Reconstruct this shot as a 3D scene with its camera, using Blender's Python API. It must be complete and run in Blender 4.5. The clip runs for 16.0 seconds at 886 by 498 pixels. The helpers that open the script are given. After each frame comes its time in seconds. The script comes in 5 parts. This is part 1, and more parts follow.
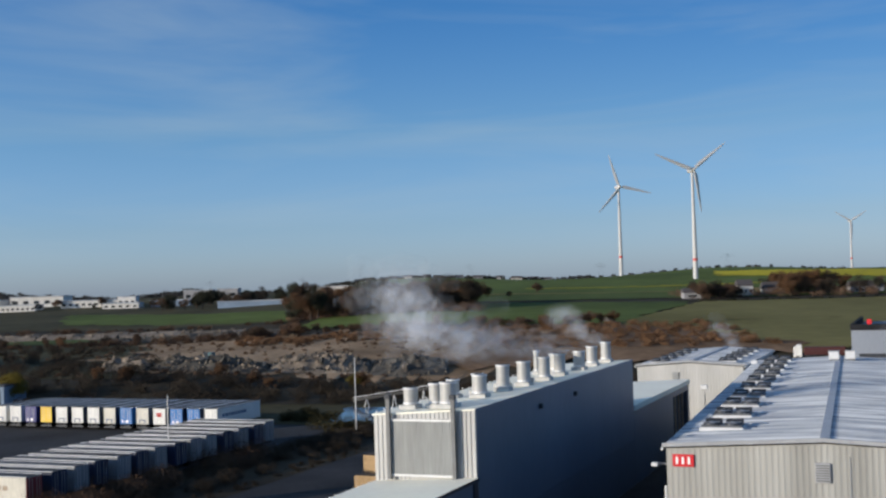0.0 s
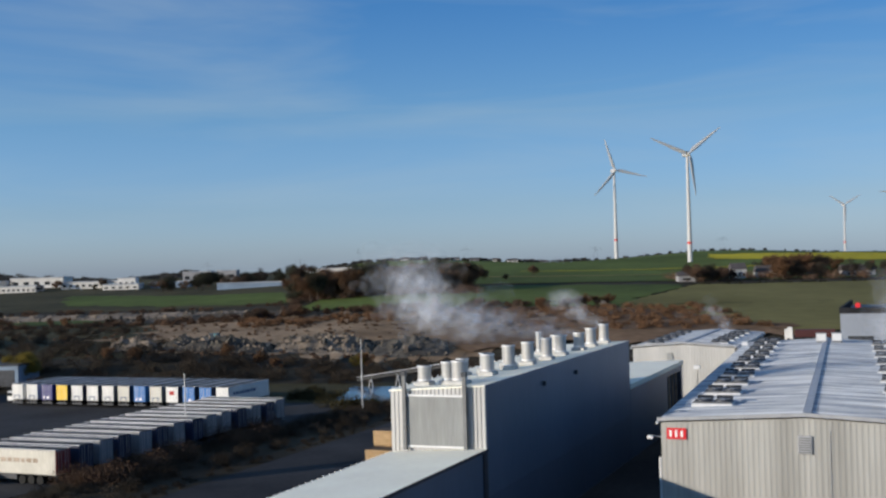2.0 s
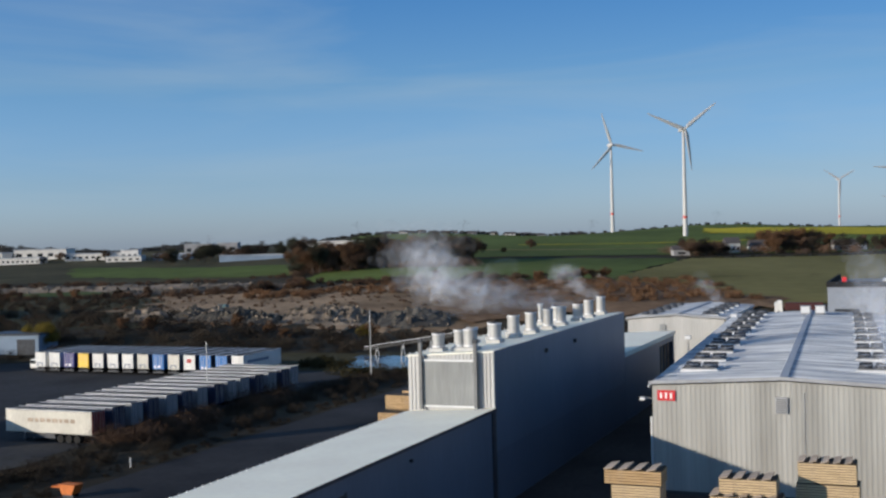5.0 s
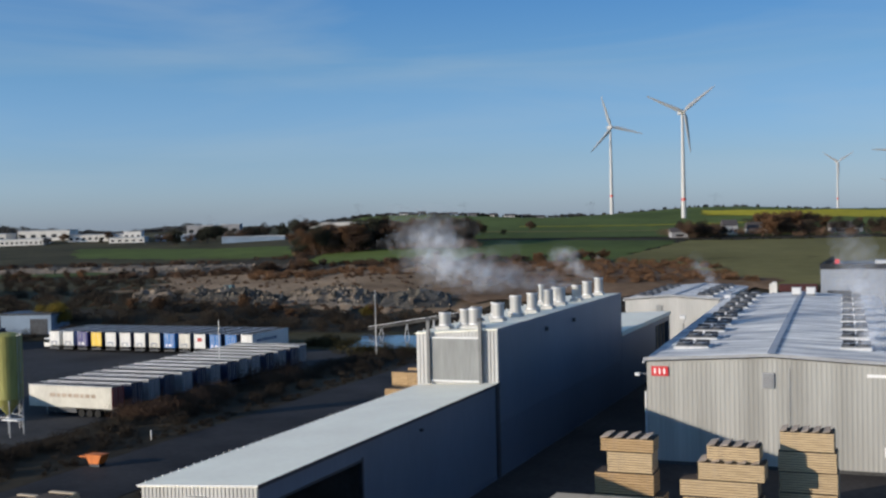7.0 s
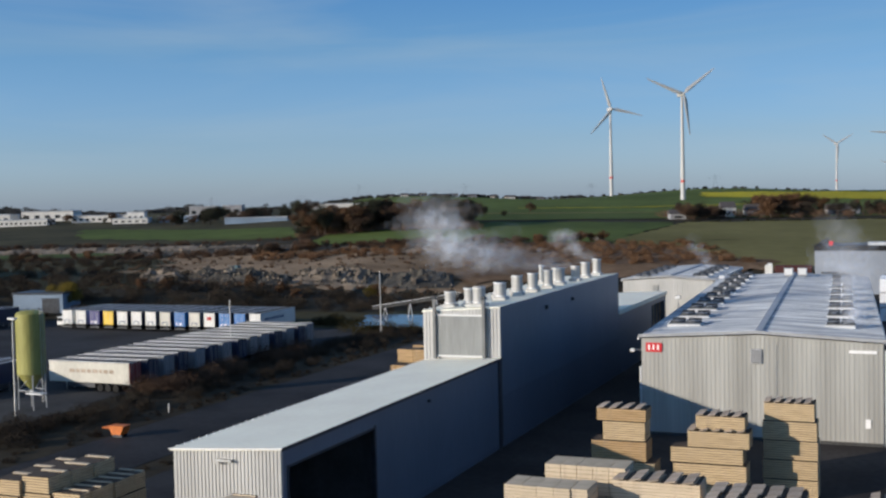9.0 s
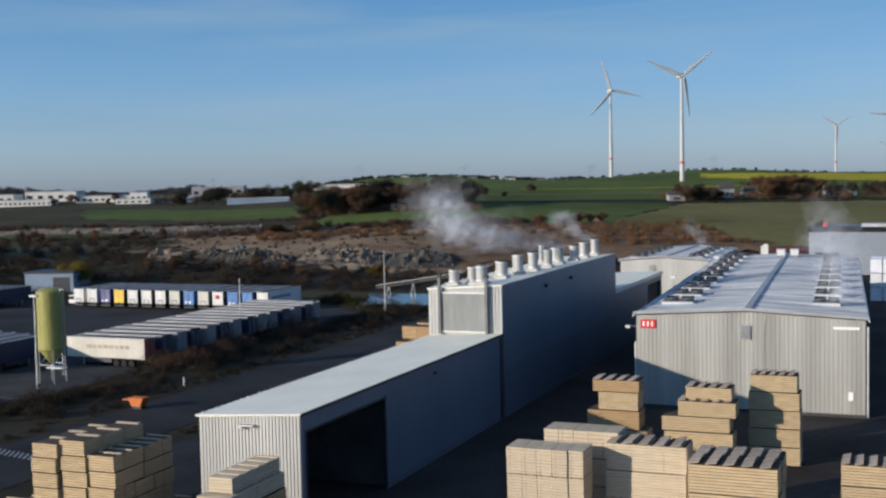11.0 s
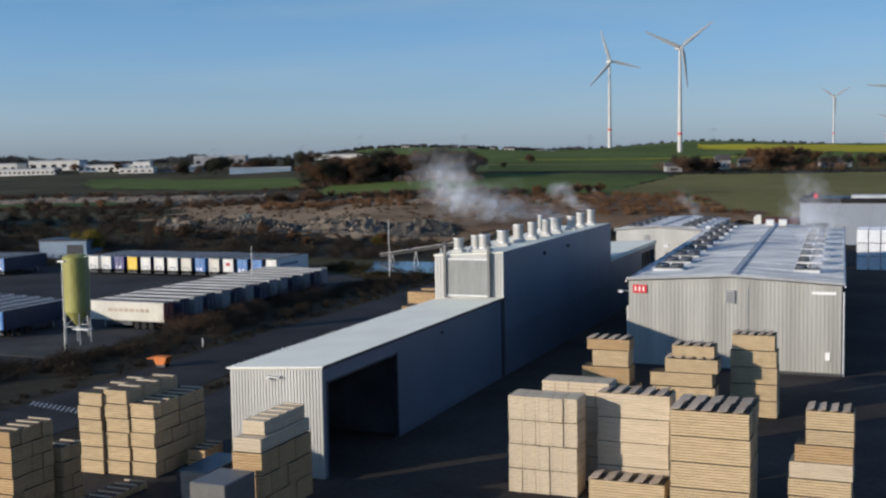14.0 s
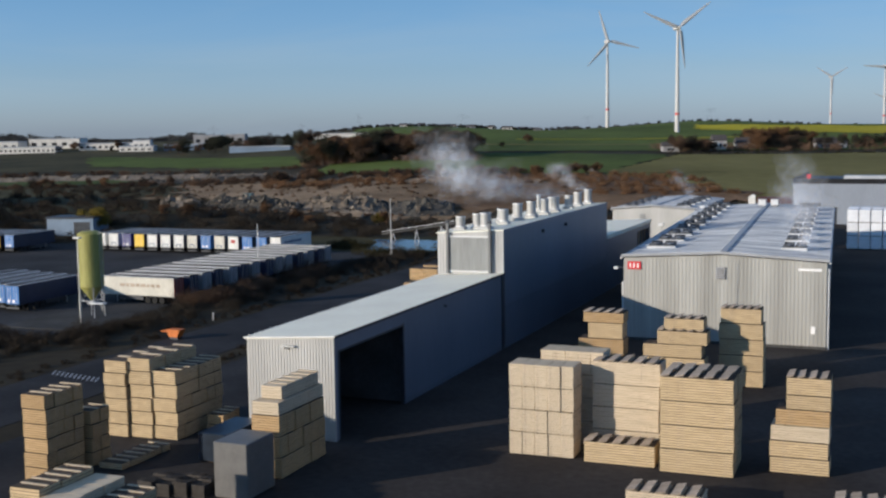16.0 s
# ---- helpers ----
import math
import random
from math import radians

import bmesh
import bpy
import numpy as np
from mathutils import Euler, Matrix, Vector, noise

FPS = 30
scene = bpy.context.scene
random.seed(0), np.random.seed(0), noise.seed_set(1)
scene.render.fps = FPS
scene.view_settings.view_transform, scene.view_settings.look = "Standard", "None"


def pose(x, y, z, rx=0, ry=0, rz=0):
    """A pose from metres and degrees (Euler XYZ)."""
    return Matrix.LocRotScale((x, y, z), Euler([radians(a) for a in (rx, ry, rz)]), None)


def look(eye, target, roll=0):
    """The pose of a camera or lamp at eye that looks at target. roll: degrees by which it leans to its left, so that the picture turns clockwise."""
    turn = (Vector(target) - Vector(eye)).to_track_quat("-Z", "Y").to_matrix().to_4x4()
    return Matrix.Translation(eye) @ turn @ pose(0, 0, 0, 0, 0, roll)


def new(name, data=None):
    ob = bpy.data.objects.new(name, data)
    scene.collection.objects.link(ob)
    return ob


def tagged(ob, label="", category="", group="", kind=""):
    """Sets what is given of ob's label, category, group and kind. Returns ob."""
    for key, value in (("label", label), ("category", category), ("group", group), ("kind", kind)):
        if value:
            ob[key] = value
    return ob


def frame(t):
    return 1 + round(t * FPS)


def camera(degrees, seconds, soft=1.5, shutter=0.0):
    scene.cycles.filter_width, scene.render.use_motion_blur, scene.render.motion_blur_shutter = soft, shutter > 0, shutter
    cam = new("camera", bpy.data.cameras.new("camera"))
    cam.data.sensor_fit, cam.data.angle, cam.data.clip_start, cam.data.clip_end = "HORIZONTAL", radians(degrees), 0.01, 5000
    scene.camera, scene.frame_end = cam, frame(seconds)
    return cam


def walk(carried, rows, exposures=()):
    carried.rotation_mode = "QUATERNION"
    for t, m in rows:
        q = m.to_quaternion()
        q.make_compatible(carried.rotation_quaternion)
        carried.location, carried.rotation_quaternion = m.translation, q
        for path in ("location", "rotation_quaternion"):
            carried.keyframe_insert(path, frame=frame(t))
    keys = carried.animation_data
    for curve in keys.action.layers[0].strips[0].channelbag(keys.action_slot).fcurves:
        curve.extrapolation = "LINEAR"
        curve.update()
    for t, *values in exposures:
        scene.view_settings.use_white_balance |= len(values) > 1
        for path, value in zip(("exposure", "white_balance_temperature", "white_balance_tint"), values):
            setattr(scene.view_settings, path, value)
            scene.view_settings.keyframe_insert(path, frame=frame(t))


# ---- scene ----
EXPOSURE = 0.0
SKY_STRENGTH, SUN_STRENGTH = 0.1, 4.7
SKY_AIR, SKY_DUST, SKY_OZONE = 1.0, 0.6, 1.4
SKY_TINT = [(0.74, 1.07, 2.36, 1), (0.64, 0.92, 1.72, 1), (0.55, 0.88, 1.4, 1), (0.09, 0.63, 1.33, 1), (1.7, 1.72, 1.8, 1)]
CLOUD = (4.0, 5.0, 5.7, 1)
# The camera flies slowly backwards over a timber yard while it tilts down.
# seconds, x, y, z, heading (degrees left of +y), tilt, lean
PATH = [
    (0, -7.385, 30.478, 23.797, 22.370, 1.660, -1.762),
    (1, -6.720, 26.870, 23.989, 22.242, 1.211, -1.668),
    (2, -6.006, 23.379, 24.171, 22.144, 0.762, -1.587),
    (3, -5.248, 19.994, 24.344, 22.073, 0.311, -1.517),
    (4, -4.454, 16.709, 24.509, 22.025, -0.140, -1.457),
    (5, -3.629, 13.513, 24.668, 21.996, -0.595, -1.404),
    (6, -2.780, 10.399, 24.822, 21.982, -1.051, -1.358),
    (7, -1.913, 7.358, 24.971, 21.980, -1.512, -1.315),
    (8, -1.034, 4.381, 25.118, 21.985, -1.977, -1.274),
    (9, -0.149, 1.460, 25.264, 21.994, -2.446, -1.233),
    (10, 0.735, -1.415, 25.409, 22.003, -2.921, -1.191),
    (11, 1.612, -4.251, 25.555, 22.008, -3.402, -1.146),
    (12, 2.476, -7.058, 25.704, 22.006, -3.890, -1.095),
    (13, 3.320, -9.843, 25.856, 21.992, -4.385, -1.037),
    (14, 4.139, -12.616, 26.013, 21.962, -4.888, -0.970),
    (15, 4.926, -15.386, 26.175, 21.914, -5.400, -0.892),
    (16, 5.675, -18.160, 26.345, 21.842, -5.921, -0.801),
]


def aim(x, y, z, yaw, tilt, lean):
    a, b = radians(yaw), radians(tilt)
    way = Vector((-math.sin(a) * math.cos(b), math.cos(a) * math.cos(b), math.sin(b)))
    return look((x, y, z), Vector((x, y, z)) + way * 10, lean)


cam = camera(41.68, 16.0, soft=2.5)
walk(cam, [(r[0], aim(*r[1:])) for r in PATH], exposures=[(0, EXPOSURE), (16, EXPOSURE)])

# ---- light ----
SUN_EL, SUN_AZ = radians(12), radians(222)
world = bpy.data.worlds.new("world")
scene.world = world
world.use_nodes = True
wn, wl = world.node_tree.nodes, world.node_tree.links
wn.clear()
w_out = wn.new("ShaderNodeOutputWorld")
w_bg = wn.new("ShaderNodeBackground")
w_sky = wn.new("ShaderNodeTexSky")
w_sky.sky_type = "NISHITA"
w_sky.sun_disc = False
w_sky.sun_elevation, w_sky.sun_rotation = SUN_EL, SUN_AZ
w_sky.altitude, w_sky.air_density, w_sky.dust_density, w_sky.ozone_density = 200, SKY_AIR, SKY_DUST, SKY_OZONE
w_bg.inputs["Strength"].default_value = SKY_STRENGTH
# thin streaks of high cloud
w_co = wn.new("ShaderNodeTexCoord")
w_map = wn.new("ShaderNodeMapping")
w_map.inputs["Rotation"].default_value = (0.0, radians(4), radians(22))
w_map.inputs["Scale"].default_value = (1.6, 1.6, 11.0)
w_noise = wn.new("ShaderNodeTexNoise")
w_noise.inputs["Scale"].default_value = 1.7
w_noise.inputs["Detail"].default_value = 5.0
w_noise.inputs["Roughness"].default_value = 0.55
w_noise.inputs["Distortion"].default_value = 0.6
w_ramp = wn.new("ShaderNodeMapRange")
w_ramp.inputs["From Min"].default_value, w_ramp.inputs["From Max"].default_value = 0.42, 0.78
w_ramp.inputs["To Max"].default_value = 0.34
w_mix = wn.new("ShaderNodeMix")
w_mix.data_type = "RGBA"
w_mix.inputs["B"].default_value = CLOUD
wl.new(w_co.outputs["Generated"], w_map.inputs["Vector"])
wl.new(w_map.outputs["Vector"], w_noise.inputs["Vector"])
wl.new(w_noise.outputs["Fac"], w_ramp.inputs["Value"])
wl.new(w_ramp.outputs["Result"], w_mix.inputs["Factor"])
# deeper blue overhead, hazy towards the horizon
w_sep = wn.new("ShaderNodeSeparateXYZ")
w_tint = wn.new("ShaderNodeValToRGB")
stops = w_tint.color_ramp.elements
stops[0].position, stops[0].color = 0.0, SKY_TINT[0]
stops[1].position, stops[1].color = 0.75, SKY_TINT[4]
for at, tone in ((0.05, SKY_TINT[1]), (0.13, SKY_TINT[2]), (0.34, SKY_TINT[3])):
    stops.new(at).color = tone
w_mul = wn.new("ShaderNodeMix")
w_mul.data_type, w_mul.blend_type = "RGBA", "MULTIPLY"
w_mul.inputs["Factor"].default_value = 1.0
wl.new(w_co.outputs["Generated"], w_sep.inputs["Vector"])
wl.new(w_sep.outputs["Z"], w_tint.inputs["Fac"])
wl.new(w_sky.outputs["Color"], w_mul.inputs["A"])
wl.new(w_tint.outputs["Color"], w_mul.inputs["B"])
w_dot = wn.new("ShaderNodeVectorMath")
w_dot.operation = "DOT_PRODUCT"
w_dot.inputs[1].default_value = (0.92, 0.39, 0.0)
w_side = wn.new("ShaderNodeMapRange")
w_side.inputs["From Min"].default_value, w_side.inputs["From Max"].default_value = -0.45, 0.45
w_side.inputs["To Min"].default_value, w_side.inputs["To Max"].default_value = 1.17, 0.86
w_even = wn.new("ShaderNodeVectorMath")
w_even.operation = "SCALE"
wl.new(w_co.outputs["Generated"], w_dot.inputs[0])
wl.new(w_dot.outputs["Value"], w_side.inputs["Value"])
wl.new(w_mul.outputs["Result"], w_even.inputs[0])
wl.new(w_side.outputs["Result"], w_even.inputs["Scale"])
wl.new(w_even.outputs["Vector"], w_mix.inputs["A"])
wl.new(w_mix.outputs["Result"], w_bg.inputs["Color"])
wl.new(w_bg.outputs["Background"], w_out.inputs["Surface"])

sun = new("sun", bpy.data.lights.new("sun", "SUN"))
sun.data.energy, sun.data.angle, sun.data.color = SUN_STRENGTH, radians(0.6), (1.0, 0.88, 0.73)
sun_way = Vector((math.sin(SUN_AZ) * math.cos(SUN_EL), math.cos(SUN_AZ) * math.cos(SUN_EL), math.sin(SUN_EL)))
sun.matrix_world = look(sun_way * 300, (0, 0, 0))
scene.cycles.transparent_max_bounces = 96

# ---- materials ----
def surf(name, color, rough=0.7, metal=0.0, var=0.25, scale=1.0, fine=12.0, bump=0.15, tint=None, streak=1.0, per_object=0.0, spec=0.4, along=1.0):
    """A weathered surface: coarse stains and fine grain on a base colour, with a fine relief."""
    m = bpy.data.materials.new(name)
    m.use_nodes = True
    n, l = m.node_tree.nodes, m.node_tree.links
    b = n["Principled BSDF"]
    b.inputs["Roughness"].default_value, b.inputs["Metallic"].default_value = rough, metal
    b.inputs["Specular IOR Level"].default_value = spec
    co = n.new("ShaderNodeTexCoord")
    mp = n.new("ShaderNodeMapping")
    mp.inputs["Scale"].default_value = (along, along, streak)
    l.new(co.outputs["Object"], mp.inputs["Vector"])
    big, small = n.new("ShaderNodeTexNoise"), n.new("ShaderNodeTexNoise")
    big.inputs["Scale"].default_value, big.inputs["Detail"].default_value = scale, 6
    small.inputs["Scale"].default_value, small.inputs["Detail"].default_value = fine, 4
    l.new(mp.outputs["Vector"], big.inputs["Vector"])
    l.new(mp.outputs["Vector"], small.inputs["Vector"])
    c = Vector(color)
    dark = c * (1 - var)
    light = Vector(tint) if tint else c * (1 + var * 0.7)
    ramp = n.new("ShaderNodeValToRGB")
    ramp.color_ramp.elements[0].position, ramp.color_ramp.elements[1].position = 0.3, 0.7
    ramp.color_ramp.elements[0].color = (*dark, 1)
    ramp.color_ramp.elements[1].color = (*[min(v, 0.95) for v in light], 1)
    l.new(big.outputs["Fac"], ramp.inputs["Fac"])
    hsv = n.new("ShaderNodeHueSaturation")
    l.new(ramp.outputs["Color"], hsv.inputs["Color"])
    value = n.new("ShaderNodeMapRange")
    value.inputs["From Min"].default_value, value.inputs["From Max"].default_value = 0.25, 0.75
    value.inputs["To Min"].default_value, value.inputs["To Max"].default_value = 1 - var * 0.6, 1 + var * 0.6
    l.new(small.outputs["Fac"], value.inputs["Value"])
    if per_object:
        info = n.new("ShaderNodeObjectInfo")
        own = n.new("ShaderNodeMapRange")
        own.inputs["To Min"].default_value, own.inputs["To Max"].default_value = 1 - per_object, 1 + per_object
        mul = n.new("ShaderNodeMath")
        mul.operation = "MULTIPLY"
        l.new(info.outputs["Random"], own.inputs["Value"])
        l.new(own.outputs["Result"], mul.inputs[0])
        l.new(value.outputs["Result"], mul.inputs[1])
        l.new(mul.outputs["Value"], hsv.inputs["Value"])
    else:
        l.new(value.outputs["Result"], hsv.inputs["Value"])
    l.new(hsv.outputs["Color"], b.inputs["Base Color"])
    if bump:
        bp = n.new("ShaderNodeBump")
        bp.inputs["Strength"].default_value, bp.inputs["Distance"].default_value = bump, 0.05
        l.new(small.outputs["Fac"], bp.inputs["Height"])
        l.new(bp.outputs["Normal"], b.inputs["Normal"])
    return m


def leafy(name, color, tint):
    m = surf(name, color, 0.85, 0, 0.4, 0.12, 0.9, 0, tint, per_object=0.3, spec=0.1)
    n, l = m.node_tree.nodes, m.node_tree.links
    geo = n.new("ShaderNodeNewGeometry")
    own = n.new("ShaderNodeMapRange")
    own.inputs["To Min"].default_value, own.inputs["To Max"].default_value = 0.72, 1.25
    l.new(geo.outputs["Random Per Island"], own.inputs["Value"])
    hsv = n.new("ShaderNodeHueSaturation")
    b = n["Principled BSDF"]
    was = b.inputs["Base Color"].links[0].from_socket
    l.new(was, hsv.inputs["Color"])
    l.new(own.outputs["Result"], hsv.inputs["Value"])
    l.new(hsv.outputs["Color"], b.inputs["Base Color"])
    return m


M = {}
M["asphalt"] = surf("asphalt", (0.052, 0.047, 0.046), 0.85, 0, 0.35, 0.08, 1.5, 0.2, (0.066, 0.06, 0.058), spec=0.05)
M["yard"] = surf("yard", (0.046, 0.047, 0.051), 0.85, 0, 0.35, 0.06, 1.2, 0.2, (0.062, 0.063, 0.067), spec=0.06)
M["wet_asphalt"] = surf("wet_asphalt", (0.03, 0.028, 0.029), 0.75, 0, 0.4, 0.1, 1.4, 0.2, (0.048, 0.045, 0.046), spec=0.1)
M["soil"] = surf("soil", (0.036, 0.031, 0.023), 0.95, 0, 0.45, 0.05, 0.5, 0.5, (0.058, 0.048, 0.032), spec=0.1)
M["dry_grass"] = surf("dry_grass", (0.29, 0.19, 0.11), 0.95, 0, 0.45, 0.03, 0.4, 0.5, (0.4, 0.28, 0.175), spec=0.1)
M["heath"] = surf("heath", (0.2, 0.118, 0.067), 0.95, 0, 0.5, 0.04, 0.35, 0.6, (0.255, 0.165, 0.1), spec=0.1)
M["grass"] = surf("grass", (0.05, 0.075, 0.024), 0.95, 0, 0.4, 0.03, 0.5, 0.3, (0.078, 0.108, 0.035), spec=0.1)
M["pasture"] = surf("pasture", (0.055, 0.052, 0.028), 0.95, 0, 0.45, 0.02, 0.3, 0.4, (0.09, 0.08, 0.042), spec=0.1)
M["crop"] = surf("crop", (0.085, 0.118, 0.029), 0.95, 0, 0.35, 0.008, 0.12, 0.3, (0.12, 0.158, 0.04), spec=0.1)
M["olive"] = surf("olive", (0.175, 0.155, 0.055), 0.95, 0, 0.25, 0.01, 0.15, 0.3, (0.21, 0.185, 0.07), spec=0.1)
M["rape"] = surf("rape", (0.43, 0.365, 0.03), 0.95, 0, 0.25, 0.02, 0.3, 0.3, spec=0.1)
M["path"] = surf("path", (0.24, 0.19, 0.13), 0.95, 0, 0.3, 0.05, 0.6, 0.2, spec=0.1)
M["concrete"] = surf("concrete", (0.068, 0.068, 0.068), 0.9, 0, 0.3, 0.2, 3, 0.3, spec=0.08)
M["rubble"] = surf("rubble", (0.19, 0.15, 0.115), 0.95, 0, 0.5, 0.12, 1.0, 0.5, (0.29, 0.235, 0.18))
M["rubble_dark"] = surf("rubble_dark", (0.06, 0.056, 0.05), 0.95, 0, 0.5, 0.15, 1.0, 0.6, (0.12, 0.105, 0.085))
M["cladding"] = surf("cladding", (0.44, 0.44, 0.435), 0.5, 0.25, 0.12, 0.4, 4, 0.03, streak=0.12)
# side panels: shade and reflected sky blue are put into this colour
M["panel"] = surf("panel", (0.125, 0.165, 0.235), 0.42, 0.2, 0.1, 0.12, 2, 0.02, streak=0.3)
# same panels, darkened further to imitate the shading low on the wall
M["panel_low_shade"] = surf("panel_low_shade", (0.108, 0.14, 0.2), 0.42, 0.2, 0.1, 0.12, 2, 0.02, streak=0.3)
M["grey_clad"] = surf("grey_clad", (0.335, 0.332, 0.31), 0.6, 0.1, 0.14, 0.45, 5, 0.04, (0.42, 0.418, 0.395), streak=0.04)
M["white_clad"] = surf("white_clad", (0.43, 0.43, 0.42), 0.6, 0.1, 0.15, 0.3, 4, 0.03, streak=0.1)
M["roof_white"] = surf("roof_white", (0.93, 0.9, 0.77), 0.55, 0, 0.06, 0.2, 2, 0.03, spec=0.1)
M["roof_sheet"] = surf("roof_sheet", (0.27, 0.3, 0.35), 0.6, 0.0, 0.15, 0.25, 3, 0.05, spec=0.15)
M["ware_panel"] = surf("ware_panel", (0.25, 0.28, 0.33), 0.5, 0.1, 0.1, 0.12, 2, 0.02, streak=0.3)
M["trim_grey"] = surf("trim_grey", (0.36, 0.37, 0.39), 0.6, 0.1, 0.12, 1, 6, 0.03, spec=0.2)
M["ridge_pale"] = surf("ridge_pale", (0.44, 0.46, 0.49), 0.6, 0.1, 0.12, 1, 6, 0.03, spec=0.2)
M["parapet_black"] = surf("parapet_black", (0.022, 0.023, 0.026), 0.85, 0, 0.25, 0.4, 4, 0.05, spec=0.1)
M["vent_grey"] = surf("vent_grey", (0.16, 0.165, 0.17), 0.6, 0.3, 0.2, 1, 5, 0.05)
M["trim"] = surf("trim", (0.66, 0.67, 0.68), 0.5, 0.2, 0.1, 1, 8, 0.02)
M["dark_metal"] = surf("dark_metal", (0.05, 0.055, 0.065), 0.5, 0.4, 0.3, 1, 8, 0.05)
M["steel"] = surf("steel", (0.45, 0.46, 0.47), 0.45, 0.7, 0.2, 1, 8, 0.05)
M["louvre"] = surf("louvre", (0.3, 0.31, 0.31), 0.45, 0.5, 0.2, 0.6, 5, 0.05, streak=0.1)
M["duct"] = surf("duct", (0.43, 0.43, 0.42), 0.5, 0.15, 0.14, 0.8, 5, 0.03)
# dark colour standing in for the shade inside open gates
M["gate_gloom"] = surf("gate_gloom", (0.07, 0.07, 0.072), 0.9, 0, 0.3, 0.5, 3, 0.1)
M["sign_red"] = surf("sign_red", (0.62, 0.02, 0.03), 0.5, 0, 0.1, 2, 8, 0)
M["sign_white"] = surf("sign_white", (0.85, 0.85, 0.85), 0.5, 0, 0.08, 2, 8, 0)
M["wood_pale"] = surf("wood_pale", (0.61, 0.5, 0.36), 0.8, 0, 0.2, 1.2, 4, 0.3, (0.66, 0.55, 0.41), streak=7, along=0.25, spec=0.15, per_object=0.035)
M["wood_tan"] = surf("wood_tan", (0.615, 0.46, 0.27), 0.8, 0, 0.22, 1.0, 5, 0.3, (0.66, 0.505, 0.315), streak=9, along=0.5, spec=0.15, per_object=0.06)
M["wood_ochre"] = surf("wood_ochre", (0.53, 0.35, 0.175), 0.8, 0, 0.24, 1.0, 5, 0.3, (0.59, 0.405, 0.22), streak=9, along=0.5, spec=0.15, per_object=0.1)
M["wood_grey"] = surf("wood_grey", (0.43, 0.35, 0.275), 0.85, 0, 0.3, 1.5, 9, 0.25, (0.53, 0.44, 0.36), per_object=0.18, spec=0.08)
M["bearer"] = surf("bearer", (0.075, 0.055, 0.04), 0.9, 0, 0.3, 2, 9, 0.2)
M["pallet_wood"] = surf("pallet_wood", (0.06, 0.052, 0.046), 0.9, 0, 0.3, 2, 9, 0.2, per_object=0.2)
M["wrap_grey"] = surf("wrap_grey", (0.135, 0.132, 0.128), 0.45, 0, 0.15, 1, 5, 0.2)
M["wrap_blue"] = surf("wrap_blue", (0.008, 0.015, 0.028), 0.35, 0, 0.25, 1, 5, 0.2, (0.018, 0.03, 0.05), spec=0.25)
M["wrap_white"] = surf("wrap_white", (0.72, 0.75, 0.8), 0.45, 0, 0.12, 0.8, 4, 0.2, per_object=0.08)
M["tr_white"] = surf("tr_white", (0.72, 0.72, 0.7), 0.45, 0, 0.12, 0.5, 4, 0.03, streak=0.3, per_object=0.08)
M["tr_cream"] = surf("tr_cream", (0.62, 0.6, 0.53), 0.5, 0, 0.15, 0.5, 4, 0.03, streak=0.3, per_object=0.08)
M["tr_grey"] = surf("tr_grey", (0.2, 0.215, 0.24), 0.5, 0, 0.2, 0.5, 4, 0.03, streak=0.3, per_object=0.2)
M["tr_blue"] = surf("tr_blue", (0.015, 0.15, 0.45), 0.45, 0, 0.15, 0.5, 4, 0.03, per_object=0.08)
M["tr_navy"] = surf("tr_navy", (0.015, 0.02, 0.18), 0.45, 0, 0.15, 0.5, 4, 0.03, per_object=0.08)
M["tr_dark"] = surf("tr_dark", (0.012, 0.022, 0.058), 0.5, 0, 0.2, 0.5, 4, 0.03, per_object=0.2)
M["tr_yellow"] = surf("tr_yellow", (0.8, 0.52, 0.02), 0.45, 0, 0.1, 0.5, 4, 0.03)
M["tr_red"] = surf("tr_red", (0.2, 0.03, 0.03), 0.45, 0, 0.15, 0.5, 4, 0.03)
M["tr_maroon"] = surf("tr_maroon", (0.055, 0.014, 0.014), 0.6, 0, 0.2, 0.5, 4, 0.03)
M["tr_roof"] = surf("tr_roof", (0.075, 0.082, 0.095), 0.9, 0.0, 0.25, 0.3, 3, 0.05, (0.15, 0.155, 0.165), per_object=0.35, spec=0.05)
M["letters"] = surf("letters", (0.06, 0.1, 0.2), 0.5, 0, 0.1, 2, 8, 0)
M["letters_red"] = surf("letters_red", (0.4, 0.03, 0.03), 0.5, 0, 0.1, 2, 8, 0)
M["rubber"] = surf("rubber", (0.02, 0.02, 0.02), 0.9, 0, 0.2, 2, 8, 0.1)
M["glass_dark"] = surf("glass_dark", (0.02, 0.025, 0.03), 0.08, 0, 0.1, 1, 4, 0)
M["silo_green"] = surf("silo_green", (0.3, 0.29, 0.075), 0.6, 0, 0.25, 0.4, 3, 0.05, (0.4, 0.38, 0.12), streak=0.2)
M["teal"] = surf("teal", (0.05, 0.13, 0.15), 0.6, 0, 0.25, 1, 5, 0.1)
M["orange"] = surf("orange", (0.6, 0.16, 0.025), 0.6, 0, 0.2, 1, 6, 0.05)
M["turbine"] = surf("turbine", (0.5, 0.5, 0.5), 0.5, 0, 0.05, 0.1, 1, 0)
M["turbine_red"] = surf("turbine_red", (0.6, 0.06, 0.05), 0.5, 0, 0.08, 0.1, 1, 0)
M["house_wall"] = surf("house_wall", (0.66, 0.64, 0.6), 0.8, 0, 0.12, 0.2, 2, 0.05)
